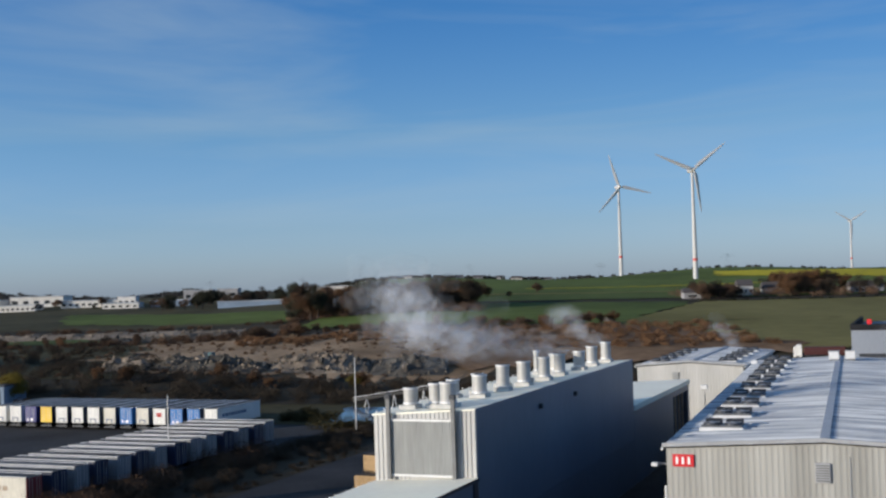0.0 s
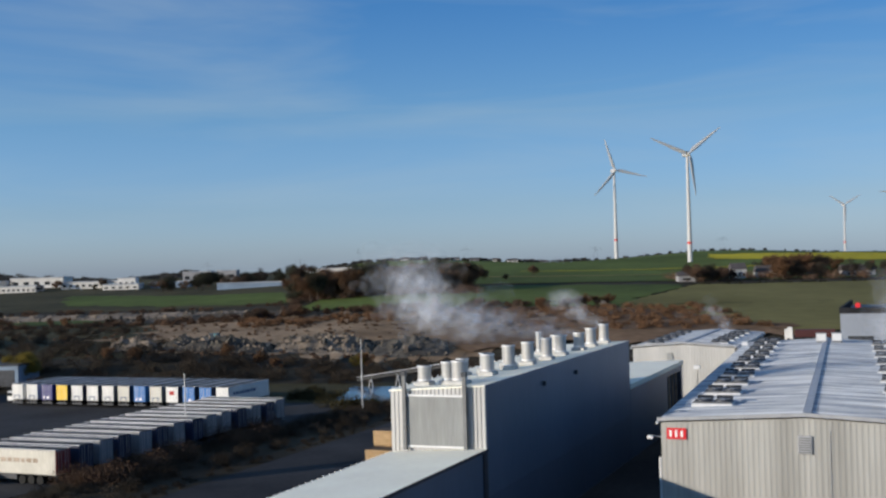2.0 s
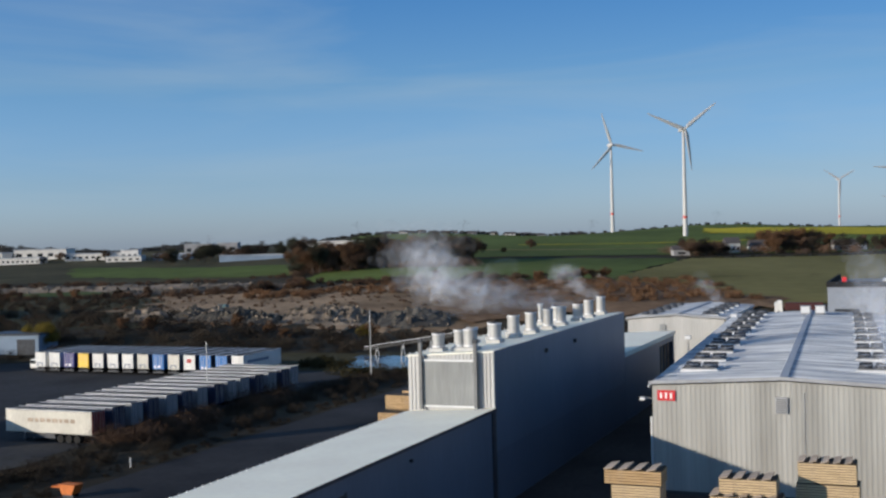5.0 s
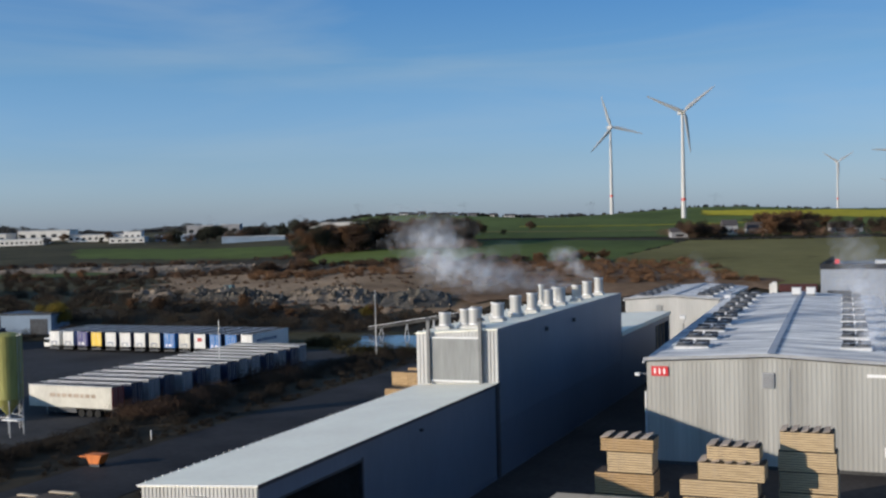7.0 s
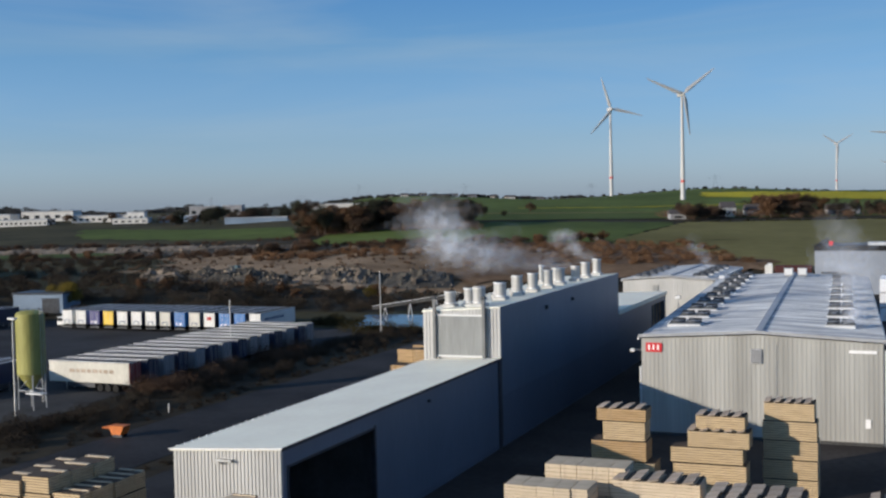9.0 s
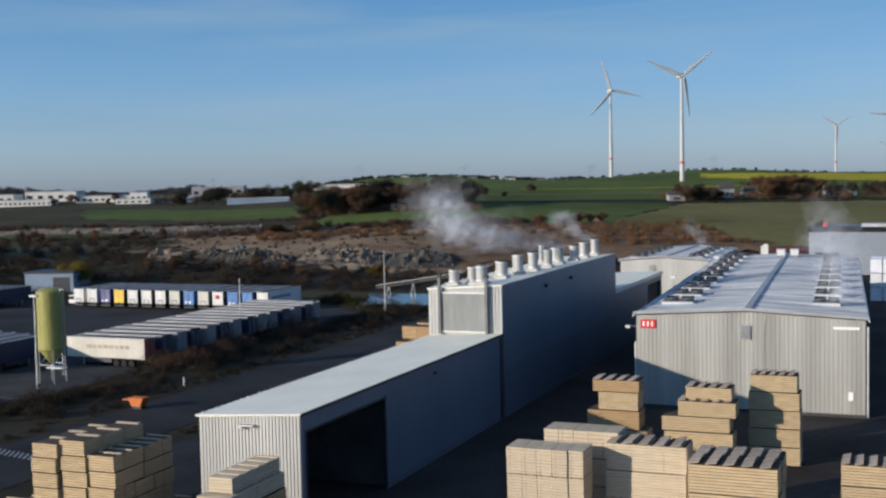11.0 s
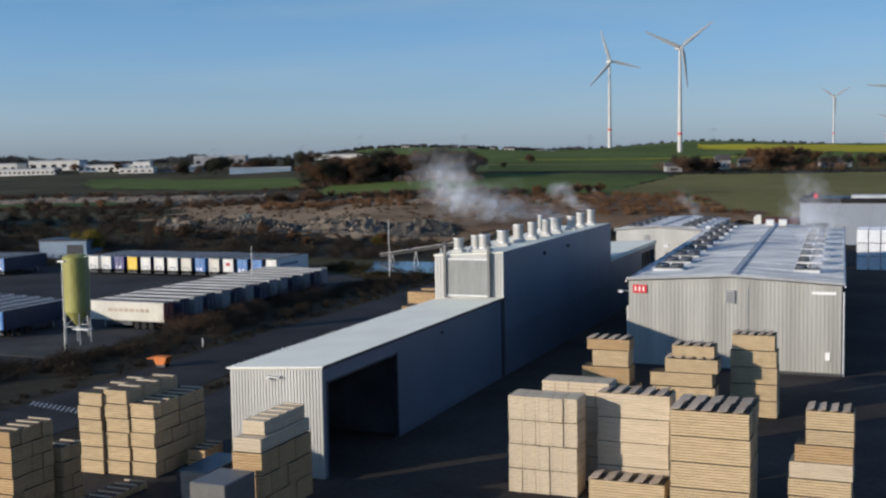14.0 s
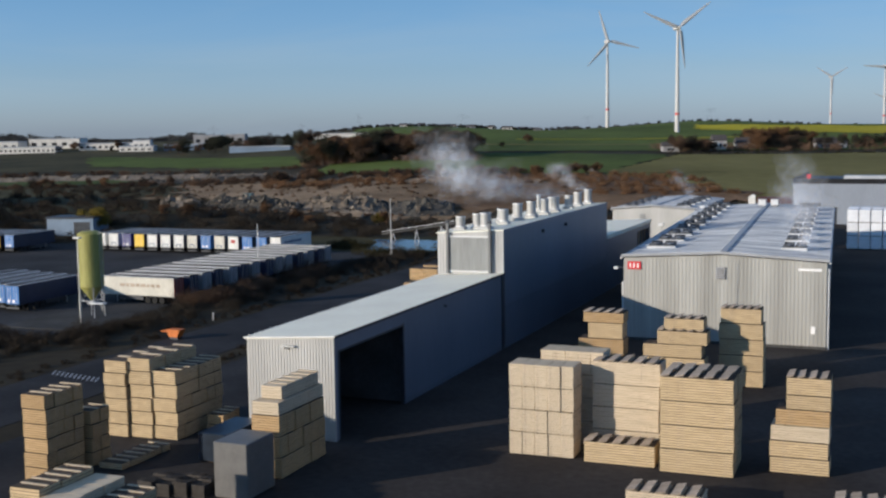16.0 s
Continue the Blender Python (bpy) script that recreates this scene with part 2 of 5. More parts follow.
M["house_grey"] = surf("house_grey", (0.3, 0.3, 0.31), 0.8, 0, 0.15, 0.2, 2, 0.05)
M["house_blue"] = surf("house_blue", (0.2, 0.27, 0.36), 0.7, 0, 0.15, 0.2, 2, 0.05)
M["house_roof"] = surf("house_roof", (0.085, 0.075, 0.075), 0.85, 0, 0.25, 0.3, 2, 0.1)
M["bark"] = surf("bark", (0.07, 0.052, 0.04), 0.95, 0, 0.3, 1, 6, 0.5)
M["leaf_brown"] = leafy("leaf_brown", (0.11, 0.07, 0.05), (0.16, 0.1, 0.066))
M["leaf_rust"] = leafy("leaf_rust", (0.13, 0.075, 0.043), (0.19, 0.105, 0.057))
M["leaf_dark"] = leafy("leaf_dark", (0.04, 0.042, 0.03), (0.06, 0.06, 0.04))
# leaf colour greyed and cooled: distance haze put into the far woods
M["leaf_hazed"] = leafy("leaf_hazed", (0.06, 0.062, 0.062), (0.09, 0.088, 0.085))
M["leaf_gold"] = leafy("leaf_gold", (0.12, 0.095, 0.022), (0.19, 0.145, 0.03))
M["scrub_olive"] = leafy("scrub_olive", (0.05, 0.045, 0.02), (0.085, 0.07, 0.028))
M["twigs"] = leafy("twigs", (0.036, 0.029, 0.023), (0.055, 0.043, 0.031))

# roof sheets with bands of frost lying across the slope
n, l = M["roof_sheet"].node_tree.nodes, M["roof_sheet"].node_tree.links
bm_, bn, br, bx = n.new("ShaderNodeMapping"), n.new("ShaderNodeTexNoise"), n.new("ShaderNodeMapRange"), n.new("ShaderNodeMix")
bm_.inputs["Scale"].default_value = (0.07, 0.62, 0.1)
bn.inputs["Scale"].default_value, bn.inputs["Detail"].default_value = 1.0, 4
br.inputs["From Min"].default_value, br.inputs["From Max"].default_value = 0.42, 0.6
bx.data_type = "RGBA"
bx.inputs["B"].default_value = (0.57, 0.6, 0.63, 1)
b = n["Principled BSDF"]
l.new(n["Texture Coordinate"].outputs["Object"], bm_.inputs["Vector"])
l.new(bm_.outputs["Vector"], bn.inputs["Vector"])
l.new(bn.outputs["Fac"], br.inputs["Value"])
l.new(br.outputs["Result"], bx.inputs["Factor"])
l.new(b.inputs["Base Color"].links[0].from_socket, bx.inputs["A"])
l.new(bx.outputs["Result"], b.inputs["Base Color"])

# still pond
M["water"] = bpy.data.materials.new("water")
M["water"].use_nodes = True
wb = M["water"].node_tree.nodes["Principled BSDF"]
wb.inputs["Base Color"].default_value = (0.05, 0.08, 0.13, 1)
wb.inputs["Roughness"].default_value = 0.12
wt = M["water"].node_tree.nodes.new("ShaderNodeTexNoise")
wt.inputs["Scale"].default_value = 1.2
wbp = M["water"].node_tree.nodes.new("ShaderNodeBump")
wbp.inputs["Strength"].default_value = 0.25
M["water"].node_tree.links.new(wt.outputs["Fac"], wbp.inputs["Height"])
M["water"].node_tree.links.new(wbp.outputs["Normal"], wb.inputs["Normal"])


# steam: thin white veil, denser where the noise is
def veil(name, density):
    m = bpy.data.materials.new(name)
    m.use_nodes = True
    n, l = m.node_tree.nodes, m.node_tree.links
    n.clear()
    out, mix = n.new("ShaderNodeOutputMaterial"), n.new("ShaderNodeMixShader")
    clear, both = n.new("ShaderNodeBsdfTransparent"), n.new("ShaderNodeAddShader")
    d, tr = n.new("ShaderNodeBsdfDiffuse"), n.new("ShaderNodeBsdfTranslucent")
    d.inputs["Color"].default_value = tr.inputs["Color"].default_value = (0.53, 0.54, 0.56, 1)
    co, no, mr = n.new("ShaderNodeTexCoord"), n.new("ShaderNodeTexNoise"), n.new("ShaderNodeMapRange")
    no.inputs["Scale"].default_value, no.inputs["Detail"].default_value = 0.8, 6
    mr.inputs["From Min"].default_value, mr.inputs["From Max"].default_value = 0.34, 0.7
    mr.inputs["To Max"].default_value = density
    l.new(co.outputs["Object"], no.inputs["Vector"])
    l.new(no.outputs["Fac"], mr.inputs["Value"])
    l.new(mr.outputs["Result"], mix.inputs["Fac"])
    l.new(clear.outputs[0], mix.inputs[1])
    l.new(d.outputs[0], both.inputs[0])
    l.new(tr.outputs[0], both.inputs[1])
    l.new(both.outputs[0], mix.inputs[2])
    l.new(mix.outputs[0], out.inputs["Surface"])
    return m


M["steam"] = veil("steam", 0.04)
M["steam_thin"] = veil("steam_thin", 0.038)


# ---- mesh helpers ----
def mesh_of(name, bm, material, smooth=False):
    me = bpy.data.meshes.new(name)
    bm.normal_update()
    bm.to_mesh(me)
    bm.free()
    me.materials.append(M[material])
    if smooth:
        me.polygons.foreach_set("use_smooth", [True] * len(me.polygons))
    return me


def part(name, bm, material, parent=None, label="", smooth=False, at=None):
    """Links a bmesh (or a ready mesh) as one object under a thing or a part."""
    me = bm if isinstance(bm, bpy.types.Mesh) else mesh_of(name, bm, material, smooth)
    ob = new(name, me)
    if parent is not None:
        ob.parent = parent
    if at is not None:
        ob.matrix_basis = at
    return tagged(ob, label)


def thing(name, label, category, group="", kind="", at=None):
    ob = new(name)
    ob.empty_display_size = 0.3
    if at is not None:
        ob.matrix_basis = at
    return tagged(ob, label, category, group, kind)


def box(bm, x0, x1, y0, y1, z0, z1, bevel=0.0, top=None):
    """A box; top lifts (left, right) edges of its upper face. Returns its verts."""
    za, zb = (z1, z1) if top is None else top
    c = [(x0, y0, z0), (x1, y0, z0), (x1, y1, z0), (x0, y1, z0), (x0, y0, za), (x1, y0, zb), (x1, y1, zb), (x0, y1, za)]
    v = [bm.verts.new(p) for p in c]
    f = [bm.faces.new([v[i] for i in q]) for q in ((0, 3, 2, 1), (4, 5, 6, 7), (0, 1, 5, 4), (1, 2, 6, 5), (2, 3, 7, 6), (3, 0, 4, 7))]
    if bevel:
        edges = list({e for q in f for e in q.edges})
        bmesh.ops.bevel(bm, geom=edges, offset=bevel, segments=1, affect="EDGES")
    return v


def boxes(*rows, bevel=0.0):
    bm = bmesh.new()
    for r in rows:
        box(bm, *r, bevel=bevel)
    return bm


def tube(bm, a, b, r0, r1=None, n=12):
    """A closed round bar from a to b."""
    a, b, r1 = Vector(a), Vector(b), r0 if r1 is None else r1
    q = (b - a).to_track_quat("Z", "Y")
    rings = []
    for p, r in ((a, r0), (b, r1)):
        rings.append([bm.verts.new(p + q @ Vector((r * math.cos(k * math.tau / n), r * math.sin(k * math.tau / n), 0))) for k in range(n)])
    for k in range(n):
        bm.faces.new((rings[0][k], rings[0][(k + 1) % n], rings[1][(k + 1) % n], rings[1][k]))
    bm.faces.new(rings[0][::-1])
    bm.faces.new(rings[1])


def tubes(*rows):
    bm = bmesh.new()
    for r in rows:
        tube(bm, *r)
    return bm


def ribbed(bm, a, b, z0, top_a, top_b, out, pitch=0.28, depth=0.05, thick=0.2, apex=None):
    """A trapezoid-profiled sheet wall from a to b (plan points), ribs towards `out`; its top runs from top_a over apex (share, height) to top_b."""
    a, b, out = Vector((*a, 0)), Vector((*b, 0)), Vector((*out, 0))
    length = (b - a).length
    n = max(2, int(length / pitch))
    prof = []
    for k in range(n):
        for s, d in ((0.0, 0), (0.45, 0), (0.55, depth), (0.9, depth)):
            prof.append(((k + s) / n, d))
    prof.append((1.0, 0))

    def top(s):
        if apex is None:
            return top_a + (top_b - top_a) * s
        sa, za = apex
        return top_a + (za - top_a) * s / sa if s < sa else za + (top_b - za) * (s - sa) / (1 - sa)
    front = []
    for s, d in prof:
        p = a + (b - a) * s + out * d
        front.append((bm.verts.new((p.x, p.y, z0)), bm.verts.new((p.x, p.y, top(s)))))
    for p, q in zip(front, front[1:]):
        bm.faces.new((p[0], q[0], q[1], p[1]))
    back = []
    for s in (0.0, 1.0) if apex is None else (0.0, apex[0], 1.0):
        p = a + (b - a) * s - out * thick
        back.append((bm.verts.new((p.x, p.y, z0)), bm.verts.new((p.x, p.y, top(s)))))
    for p, q in zip(back, back[1:]):
        bm.faces.new((p[1], q[1], q[0], p[0]))
    for p, q in ((front[0], back[0]), (back[-1], front[-1])):
        bm.faces.new((q[0], p[0], p[1], q[1]))


def scatter(bm_name, centres, radii, count, size, seed, flat=0.75, material="leaf_brown"):
    """Many small leaf clumps (bent quads) spread through soft blobs."""
    rng = np.random.default_rng(seed)
    centres, radii = np.array(centres, float), np.array(radii, float)
    w = radii[:, 0] ** 2 if radii.ndim > 1 else radii ** 2
    pick = rng.choice(len(centres), count, p=w / w.sum())
    way = rng.normal(size=(count, 3))
    way /= np.linalg.norm(way, axis=1)[:, None]
    r = rng.random(count) ** 0.5
    rad = radii[pick] if radii.ndim > 1 else radii[pick][:, None] * np.array([1, 1, flat])
    p = centres[pick] + way * r[:, None] * rad
    u = rng.normal(size=(count, 3))
    u /= np.linalg.norm(u, axis=1)[:, None]
    v = np.cross(u, rng.normal(size=(count, 3)))
    v /= np.linalg.norm(v, axis=1)[:, None]
    s = size * (0.5 + rng.random(count))[:, None]
    quad = np.stack([p - u * s, p - v * s * 0.7, p + u * s, p + v * s * 0.7], 1).reshape(-1, 3)
    faces = np.arange(count * 4).reshape(-1, 4)
    me = bpy.data.meshes.new(bm_name)
    me.from_pydata(quad.tolist(), [], faces.tolist())
    me.materials.append(M[material])
    return me


# ---- the lie of the land ----
# u runs across the main view, v along it
FWD, RIGHT = (-0.3875, 0.9219), (0.9219, 0.3875)


def xy(u, v):
    return (RIGHT[0] * u + FWD[0] * v, RIGHT[1] * u + FWD[1] * v)


def uv(x, y):
    return (RIGHT[0] * x + RIGHT[1] * y, FWD[0] * x + FWD[1] * y)


def ease(a, b, t):
    s = np.clip((t - a) / (b - a), 0, 1)
    return s * s * (3 - 2 * s)


# height of the ridge against the sky, by bearing (u / v)
RIDGE_AT = [-0.6, -0.494, -0.414, -0.366, -0.308, -0.254, -0.2, -0.158, -0.114, -0.082, -0.05, 0.0, 0.048, 0.102, 0.156, 0.232, 0.286, 0.363, 0.428, 0.478, 0.7]
RIDGE_Z = [29.0, 28.5, 26.5, 24.0, 18.0, 14.5, 19.0, 16.0, 18.0, 24.0, 28.5, 28.6, 26.8, 24.5, 26.0, 28.6, 28.0, 24.5, 21.6, 19.6, 17.0]


def land(u, v):
    """Height of the ground at (u, v): a flat yard, a bank, then fields that climb to a ridge."""
    east = np.interp(v, [0, 312, 350, 580, 700, 830, 905, 1030, 1120, 1500, 5000], [0, 0, 4, 12.8, 16.6, 22.3, 25.8, 28.9, 28.2, 20, 0])
    west = np.interp(v, [0, 262, 288, 450, 600, 750, 900, 1050, 1150, 1500, 5000], [0, 0, 4, 5, 9, 13, 19, 26.5, 27, 20, 0])
    side = ease(-0.22, 0.0, u / max(v, 60))
    z = west + (east - west) * side
    if v > 300:
        k = ease(300, 700, v)
        z += k * (1.1 * math.sin(u * 0.011 + v * 0.004) + 0.8 * math.sin(u * 0.027 + 1.3) * ease(600, 1000, v))
        z += (np.interp(u / v, RIDGE_AT, RIDGE_Z) / (25.8 + 3.1 * side) - 1) * z * ease(850, 1020, v)
    return float(z)


def ground_z(x, y):
    return land(*uv(x, y))


def drape(name, corners, material, lift, label, category="ground", nu=24, nv=8, wobble=0.0, kind="structure"):
    """A patch of ground laid over the land: corners (u, v) in order near left, near right, far right, far left."""
    (a, b, c, d) = [np.array(p, float) for p in corners]
    rng = np.random.default_rng(len(name) * 7 + int(abs(a[0])) + int(b[1]))
    verts, faces = [], []
    shake = rng.normal(size=(4, nu + nv + 2)) * wobble
    for j in range(nv + 1):
        for i in range(nu + 1):
            s, t = i / nu, j / nv
            p = (a * (1 - s) + b * s) * (1 - t) + (d * (1 - s) + c * s) * t
            if j in (0, nv):
                p = p + np.array([0, shake[0 if j == 0 else 1, i]])
            if i in (0, nu):
                p = p + np.array([shake[2 if i == 0 else 3, j], 0])
            x, y = xy(*p)
            verts.append((x, y, land(*p) + lift))
    for j in range(nv):
        for i in range(nu):
            k = j * (nu + 1) + i
            faces.append((k, k + 1, k + nu + 2, k + nu + 1))
    me = bpy.data.meshes.new(name)
    me.from_pydata(verts, [], faces)
    me.materials.append(M[material])
    return tagged(new(name, me), label, category, kind=kind)


# ---- ground ----
def make_ground():
    vs = [-250, -120, -40, 20, 60, 100, 140, 180, 215, 240, *range(255, 360, 7), *range(360, 640, 20), *range(640, 1240, 25), *range(1240, 1600, 90), 2000, 2800, 3800, 4900]
    us = [-4200, -2600, -1700, -1200, -900, -700, *range(-560, 580, 14), 700, 900, 1200, 1700, 2600, 4200]
    verts = [(*xy(u, v), land(u, v)) for v in vs for u in us]
    n = len(us)
    faces = [(j * n + i, j * n + i + 1, (j + 1) * n + i + 1, (j + 1) * n + i) for j in range(len(vs) - 1) for i in range(n - 1)]
    me = bpy.data.meshes.new("ground")
    me.from_pydata(verts, [], faces)
    me.materials.append(M["soil"])
    return tagged(new("ground", me), "dark earth and rough grass under yard and fields", "ground", kind="structure")


make_ground()


def slab(name, x0, x1, y0, y1, z, material, label, category, kind="structure"):
    bm = boxes((x0, x1, y0, y1, -0.3, z))
    return tagged(part(name, bm, material), label, category, kind=kind)


slab("yard", -47.4, 95, -80, 330, 0.02, "asphalt", "dark asphalt of the timber yard, stained and worn", "asphalt yard")
slab("yard_west", -66, -47.4, -80, 330, 0.02, "wet_asphalt", "damp dark asphalt beside the long shed", "asphalt yard")
slab("pavement_yard", -240, -98.5, 60, 224, 0.03, "yard", "grey asphalt of the trailer parking yard", "asphalt yard")
slab("road", -82, -70, -60, 236, 0.04, "wet_asphalt", "dark asphalt access road beside the timber yard", "road")
slab("pavement_silo", -110, -97, 106, 121, 0.12, "concrete", "pale concrete slab under the silo", "slab")

# patches of field, near to far (u, v)
drape("bank", [(-330, 262), (60, 262), (70, 300), (-330, 300)], "soil", 0.1, "dark scrubby bank behind the parking yard", wobble=2)
drape("bank_grass", [(-60, 248), (-2, 226), (30, 262), (-60, 268)], "pasture", 0.12, "dark rough grass around the pond")
drape("brown_field", [(-66, 318), (20, 318), (45, 428), (-100, 455)], "dry_grass", 0.16, "dry pale brown grass and bare soil", wobble=6, nu=40, nv=14)
drape("heath", [(0, 325), (108, 334), (66, 438), (14, 432)], "heath", 0.5, "reddish brown heath slope above the works", wobble=5, nu=24, nv=14)
drape("meadow", [(-330, 440), (-120, 462), (-140, 512), (-330, 516)], "grass", 0.2, "dark green meadow strip", wobble=3)
drape("rough_pasture", [(-420, 600), (-60, 520), (-60, 1000), (-520, 1000)], "pasture", 0.16, "rough brownish pasture below the far works", nu=40, nv=26, wobble=2)
drape("rough_ground", [(-330, 300), (-66, 300), (-100, 455), (-360, 440)], "pasture", 0.14, "rough dark grassland behind the parking yard", nu=30, nv=12, wobble=2)
drape("crop_field_west", [(-172, 583), (-52, 520), (-70, 610), (-200, 684)], "crop", 0.3, "bright green winter crop field", nu=30, nv=12, wobble=2)
drape("crop_field_central", [(-46, 470), (70, 440), (124, 560), (-40, 600)], "crop", 0.3, "green winter crop field on the hillside", nu=30, nv=14, wobble=2)
drape("crop_field_hill", [(-40, 604), (620, 566), (700, 1010), (-60, 1010)], "crop", 0.3, "green fields rising to the ridge", nu=60, nv=40, wobble=2)
drape("stubble_field_near", [(70, 342), (480, 336), (500, 440), (70, 438)], "olive", 0.3, "olive brown stubble field behind the works", nu=40, nv=16, wobble=1)
drape("stubble_field", [(68, 437), (500, 437), (560, 558), (126, 556)], "olive", 0.34, "olive brown stubble field", nu=40, nv=20, wobble=2)
drape("field_margin", [(10, 676), (168, 664), (170, 673), (10, 690)], "olive", 0.5, "pale grassy margin between two fields", wobble=1)
drape("field_margin_upper", [(60, 742), (230, 738), (232, 745), (60, 749)], "rape", 0.55, "thin pale yellow field margin", wobble=1)
drape("rape_field", [(203, 838), (330, 720), (420, 800), (215, 905)], "rape", 0.6, "yellow flowering field on the hill", nu=30, nv=12, wobble=3)
drape("field_track", [(66, 432), (69, 432), (66, 490), (63, 490)], "path", 0.6, "pale dirt track up the field", nu=2, nv=14, wobble=0.6)
drape("pond", [(-15, 236), (9, 228), (9, 250), (-13, 259)], "water", 0.2, "still pond reflecting the blue sky", "pond", nu=8, nv=6, wobble=0.8)


# ---- works buildings ----
def building(name, label, category="building"):
    return thing(name, label, category)


SX0, SX1 = -47.25, -38.8
SHED_AT = pose(0, 2.15, 0) @ pose(0, 65.75, 0) @ Matrix.Diagonal((1, 1.008, 1, 1)) @ pose(0, -65.75, 0)
KILN_AT = pose(0, 112.2, 0) @ Matrix.Diagonal((1, 0.948, 1, 1)) @ pose(0, -109.7, 0)

# long low shed with the big gate
shed = building("low_shed", "long low white-roofed shed with a wide open gate")
shed.matrix_basis = SHED_AT
bm = bmesh.new()
ribbed(bm, (SX0, 65.75), (SX1, 65.75), 0, 8.5, 9.0, (0, -1))
part("front_wall", bm, "cladding", shed, "ribbed pale grey cladding")
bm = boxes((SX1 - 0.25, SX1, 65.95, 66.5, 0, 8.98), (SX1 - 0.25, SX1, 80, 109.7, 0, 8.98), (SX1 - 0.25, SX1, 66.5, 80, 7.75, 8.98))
part("side_wall", bm, "panel", shed, "smooth side panels, shade and sky reflection put into their blue-grey")
# strip at the wall foot in the shade-darkened panel colour
part("plinth", boxes((SX1 + 0.003, SX1 + 0.03, 80.2, 109.6, 0, 0.5)), "panel_low_shade", shed)
bm = boxes((SX0, SX0 + 0.25, 65.95, 109.7, 0, 8.48))
part("far_wall", bm, "panel", shed)
bm = bmesh.new()
vs = box(bm, SX0 - 0.15, SX1 + 0.15, 65.55, 109.68, 8.47, 9.0, top=(8.62, 9.14))
for v in vs:
    if v.co.x > SX0 and v.co.z < 8.6:
        v.co.z = 9.0
part("roof", bm, "roof_white", shed, "bright white mono-pitch roof")
bm = bmesh.new()
box(bm, SX1 + 0.15, SX1 + 0.2, 65.5, 109.6, 8.92, 9.16)
part("roof_edge", bm, "dark_metal", shed)
bm = bmesh.new()
box(bm, SX0 - 0.2, SX1 + 0.2, 65.48, 65.55, 8.55, 9.1, top=(8.64, 9.16))
for v in bm.verts:
    if v.co.x > SX0 and v.co.z < 8.6:
        v.co.z = 9.05
part("front_trim", bm, "trim", shed)
part("gate_frame", boxes((SX1 - 0.27, SX1 + 0.05, 66.42, 66.6, 0, 7.8), (SX1 - 0.27, SX1 + 0.05, 79.9, 80.15, 0, 7.9), (SX1 - 0.27, SX1 + 0.05, 66.6, 79.9, 7.62, 7.78)), "dark_metal", shed)
# added partition, coloured dark to imitate the gloom inside the shed
part("gloom_wall", boxes((SX0 + 0.3, SX1 - 0.3, 81, 81.2, 0, 8.2)), "gate_gloom", shed)
# dark upright strip put in for the shade of a wall recess
part("recess_shade_strip", boxes((SX1 + 0.002, SX1 + 0.12, 108.7, 109.55, 0, 9.05), bevel=0.02), "dark_metal", shed)
part("wall_lamp", boxes((SX0 + 3.6, SX0 + 4.8, 65.35, 65.7, 8.0, 8.14), (SX0 + 3.5, SX0 + 3.9, 65.3, 65.7, 7.86, 8.05)), "steel", shed)
for y in np.arange(66.2, 109.4, 0.9):
    part("snow_guard", boxes((SX0 - 0.08, SX0 - 0.02, y, y + 0.06, 8.58, 8.73)), "trim", shed)
part("wall_spout", boxes((SX1 + 0.002, SX1 + 0.25, 90.5, 90.75, 7.9, 8.1)), "dark_metal", shed)

# tall kiln block
block = building("kiln_block", "tall kiln block clad in ribbed metal with roof stacks")
block.matrix_basis = KILN_AT
bm = bmesh.new()
ribbed(bm, (SX0, 109.7), (SX1, 109.7), 0, 13.7, 14.2, (0, -1), 0.36, 0.07)
part("front_wall", bm, "cladding", block, "ribbed pale grey cladding")
part("side_wall", boxes((SX1 - 0.25, SX1 + 0.02, 109.9, 163.3, 5.2, 14.18)), "panel", block, "smooth side panels, shade and sky reflection put into their blue-grey")
# lower wall painted darker in place of a gradient of shade
part("side_wall", boxes((SX1 - 0.25, SX1 + 0.04, 109.9, 163.3, 0, 5.19)), "panel_low_shade", block, "lower side panels, colour darkened to imitate deeper shade")
part("far_wall", boxes((SX0, SX0 + 0.25, 109.9, 163.3, 0, 13.68)), "panel", block)
part("rear_wall", boxes((SX0 + 0.25, SX1 - 0.25, 163.05, 163.3, 0, 13.7)), "cladding", block)
bm = bmesh.new()
vs = box(bm, SX0 - 0.1, SX1 + 0.03, 109.58, 163.4, 13.66, 14.2, top=(13.8, 14.28))
for v in vs:
    if v.co.x > SX0 and v.co.z < 13.7:
        v.co.z = 14.17
part("roof", bm, "roof_white", block, "white mono-pitch roof")
for z in (9.1, 13.3):
    part("louvre_rail", boxes((SX0 + 1.45, SX0 + 6.75, 109.36, 109.6, z, z + 0.16)), "trim", block)
panel = part("louvre_panel", boxes((SX0 + 1.55, SX0 + 6.65, 109.42, 109.62, 9.2, 13.35)), "louvre", block, "large grey louvre panel")
for k in range(26):
    x = SX0 + 1.65 + k * 0.195
    part("slat", boxes((x, x + 0.11, 109.37, 109.42, 9.26, 13.3)), "louvre", panel)
for x in (SX0 + 1.42, SX0 + 6.8):
    post = part("post", boxes((x - 0.15, x + 0.15, 109.12, 109.4, 8.9, 15.3)), "vent_grey", block, "upright steel guide post")
    part("bracket", boxes((x - 0.2, x + 0.2, 109.05, 109.5, 15.0, 15.35)), "dark_metal", post)
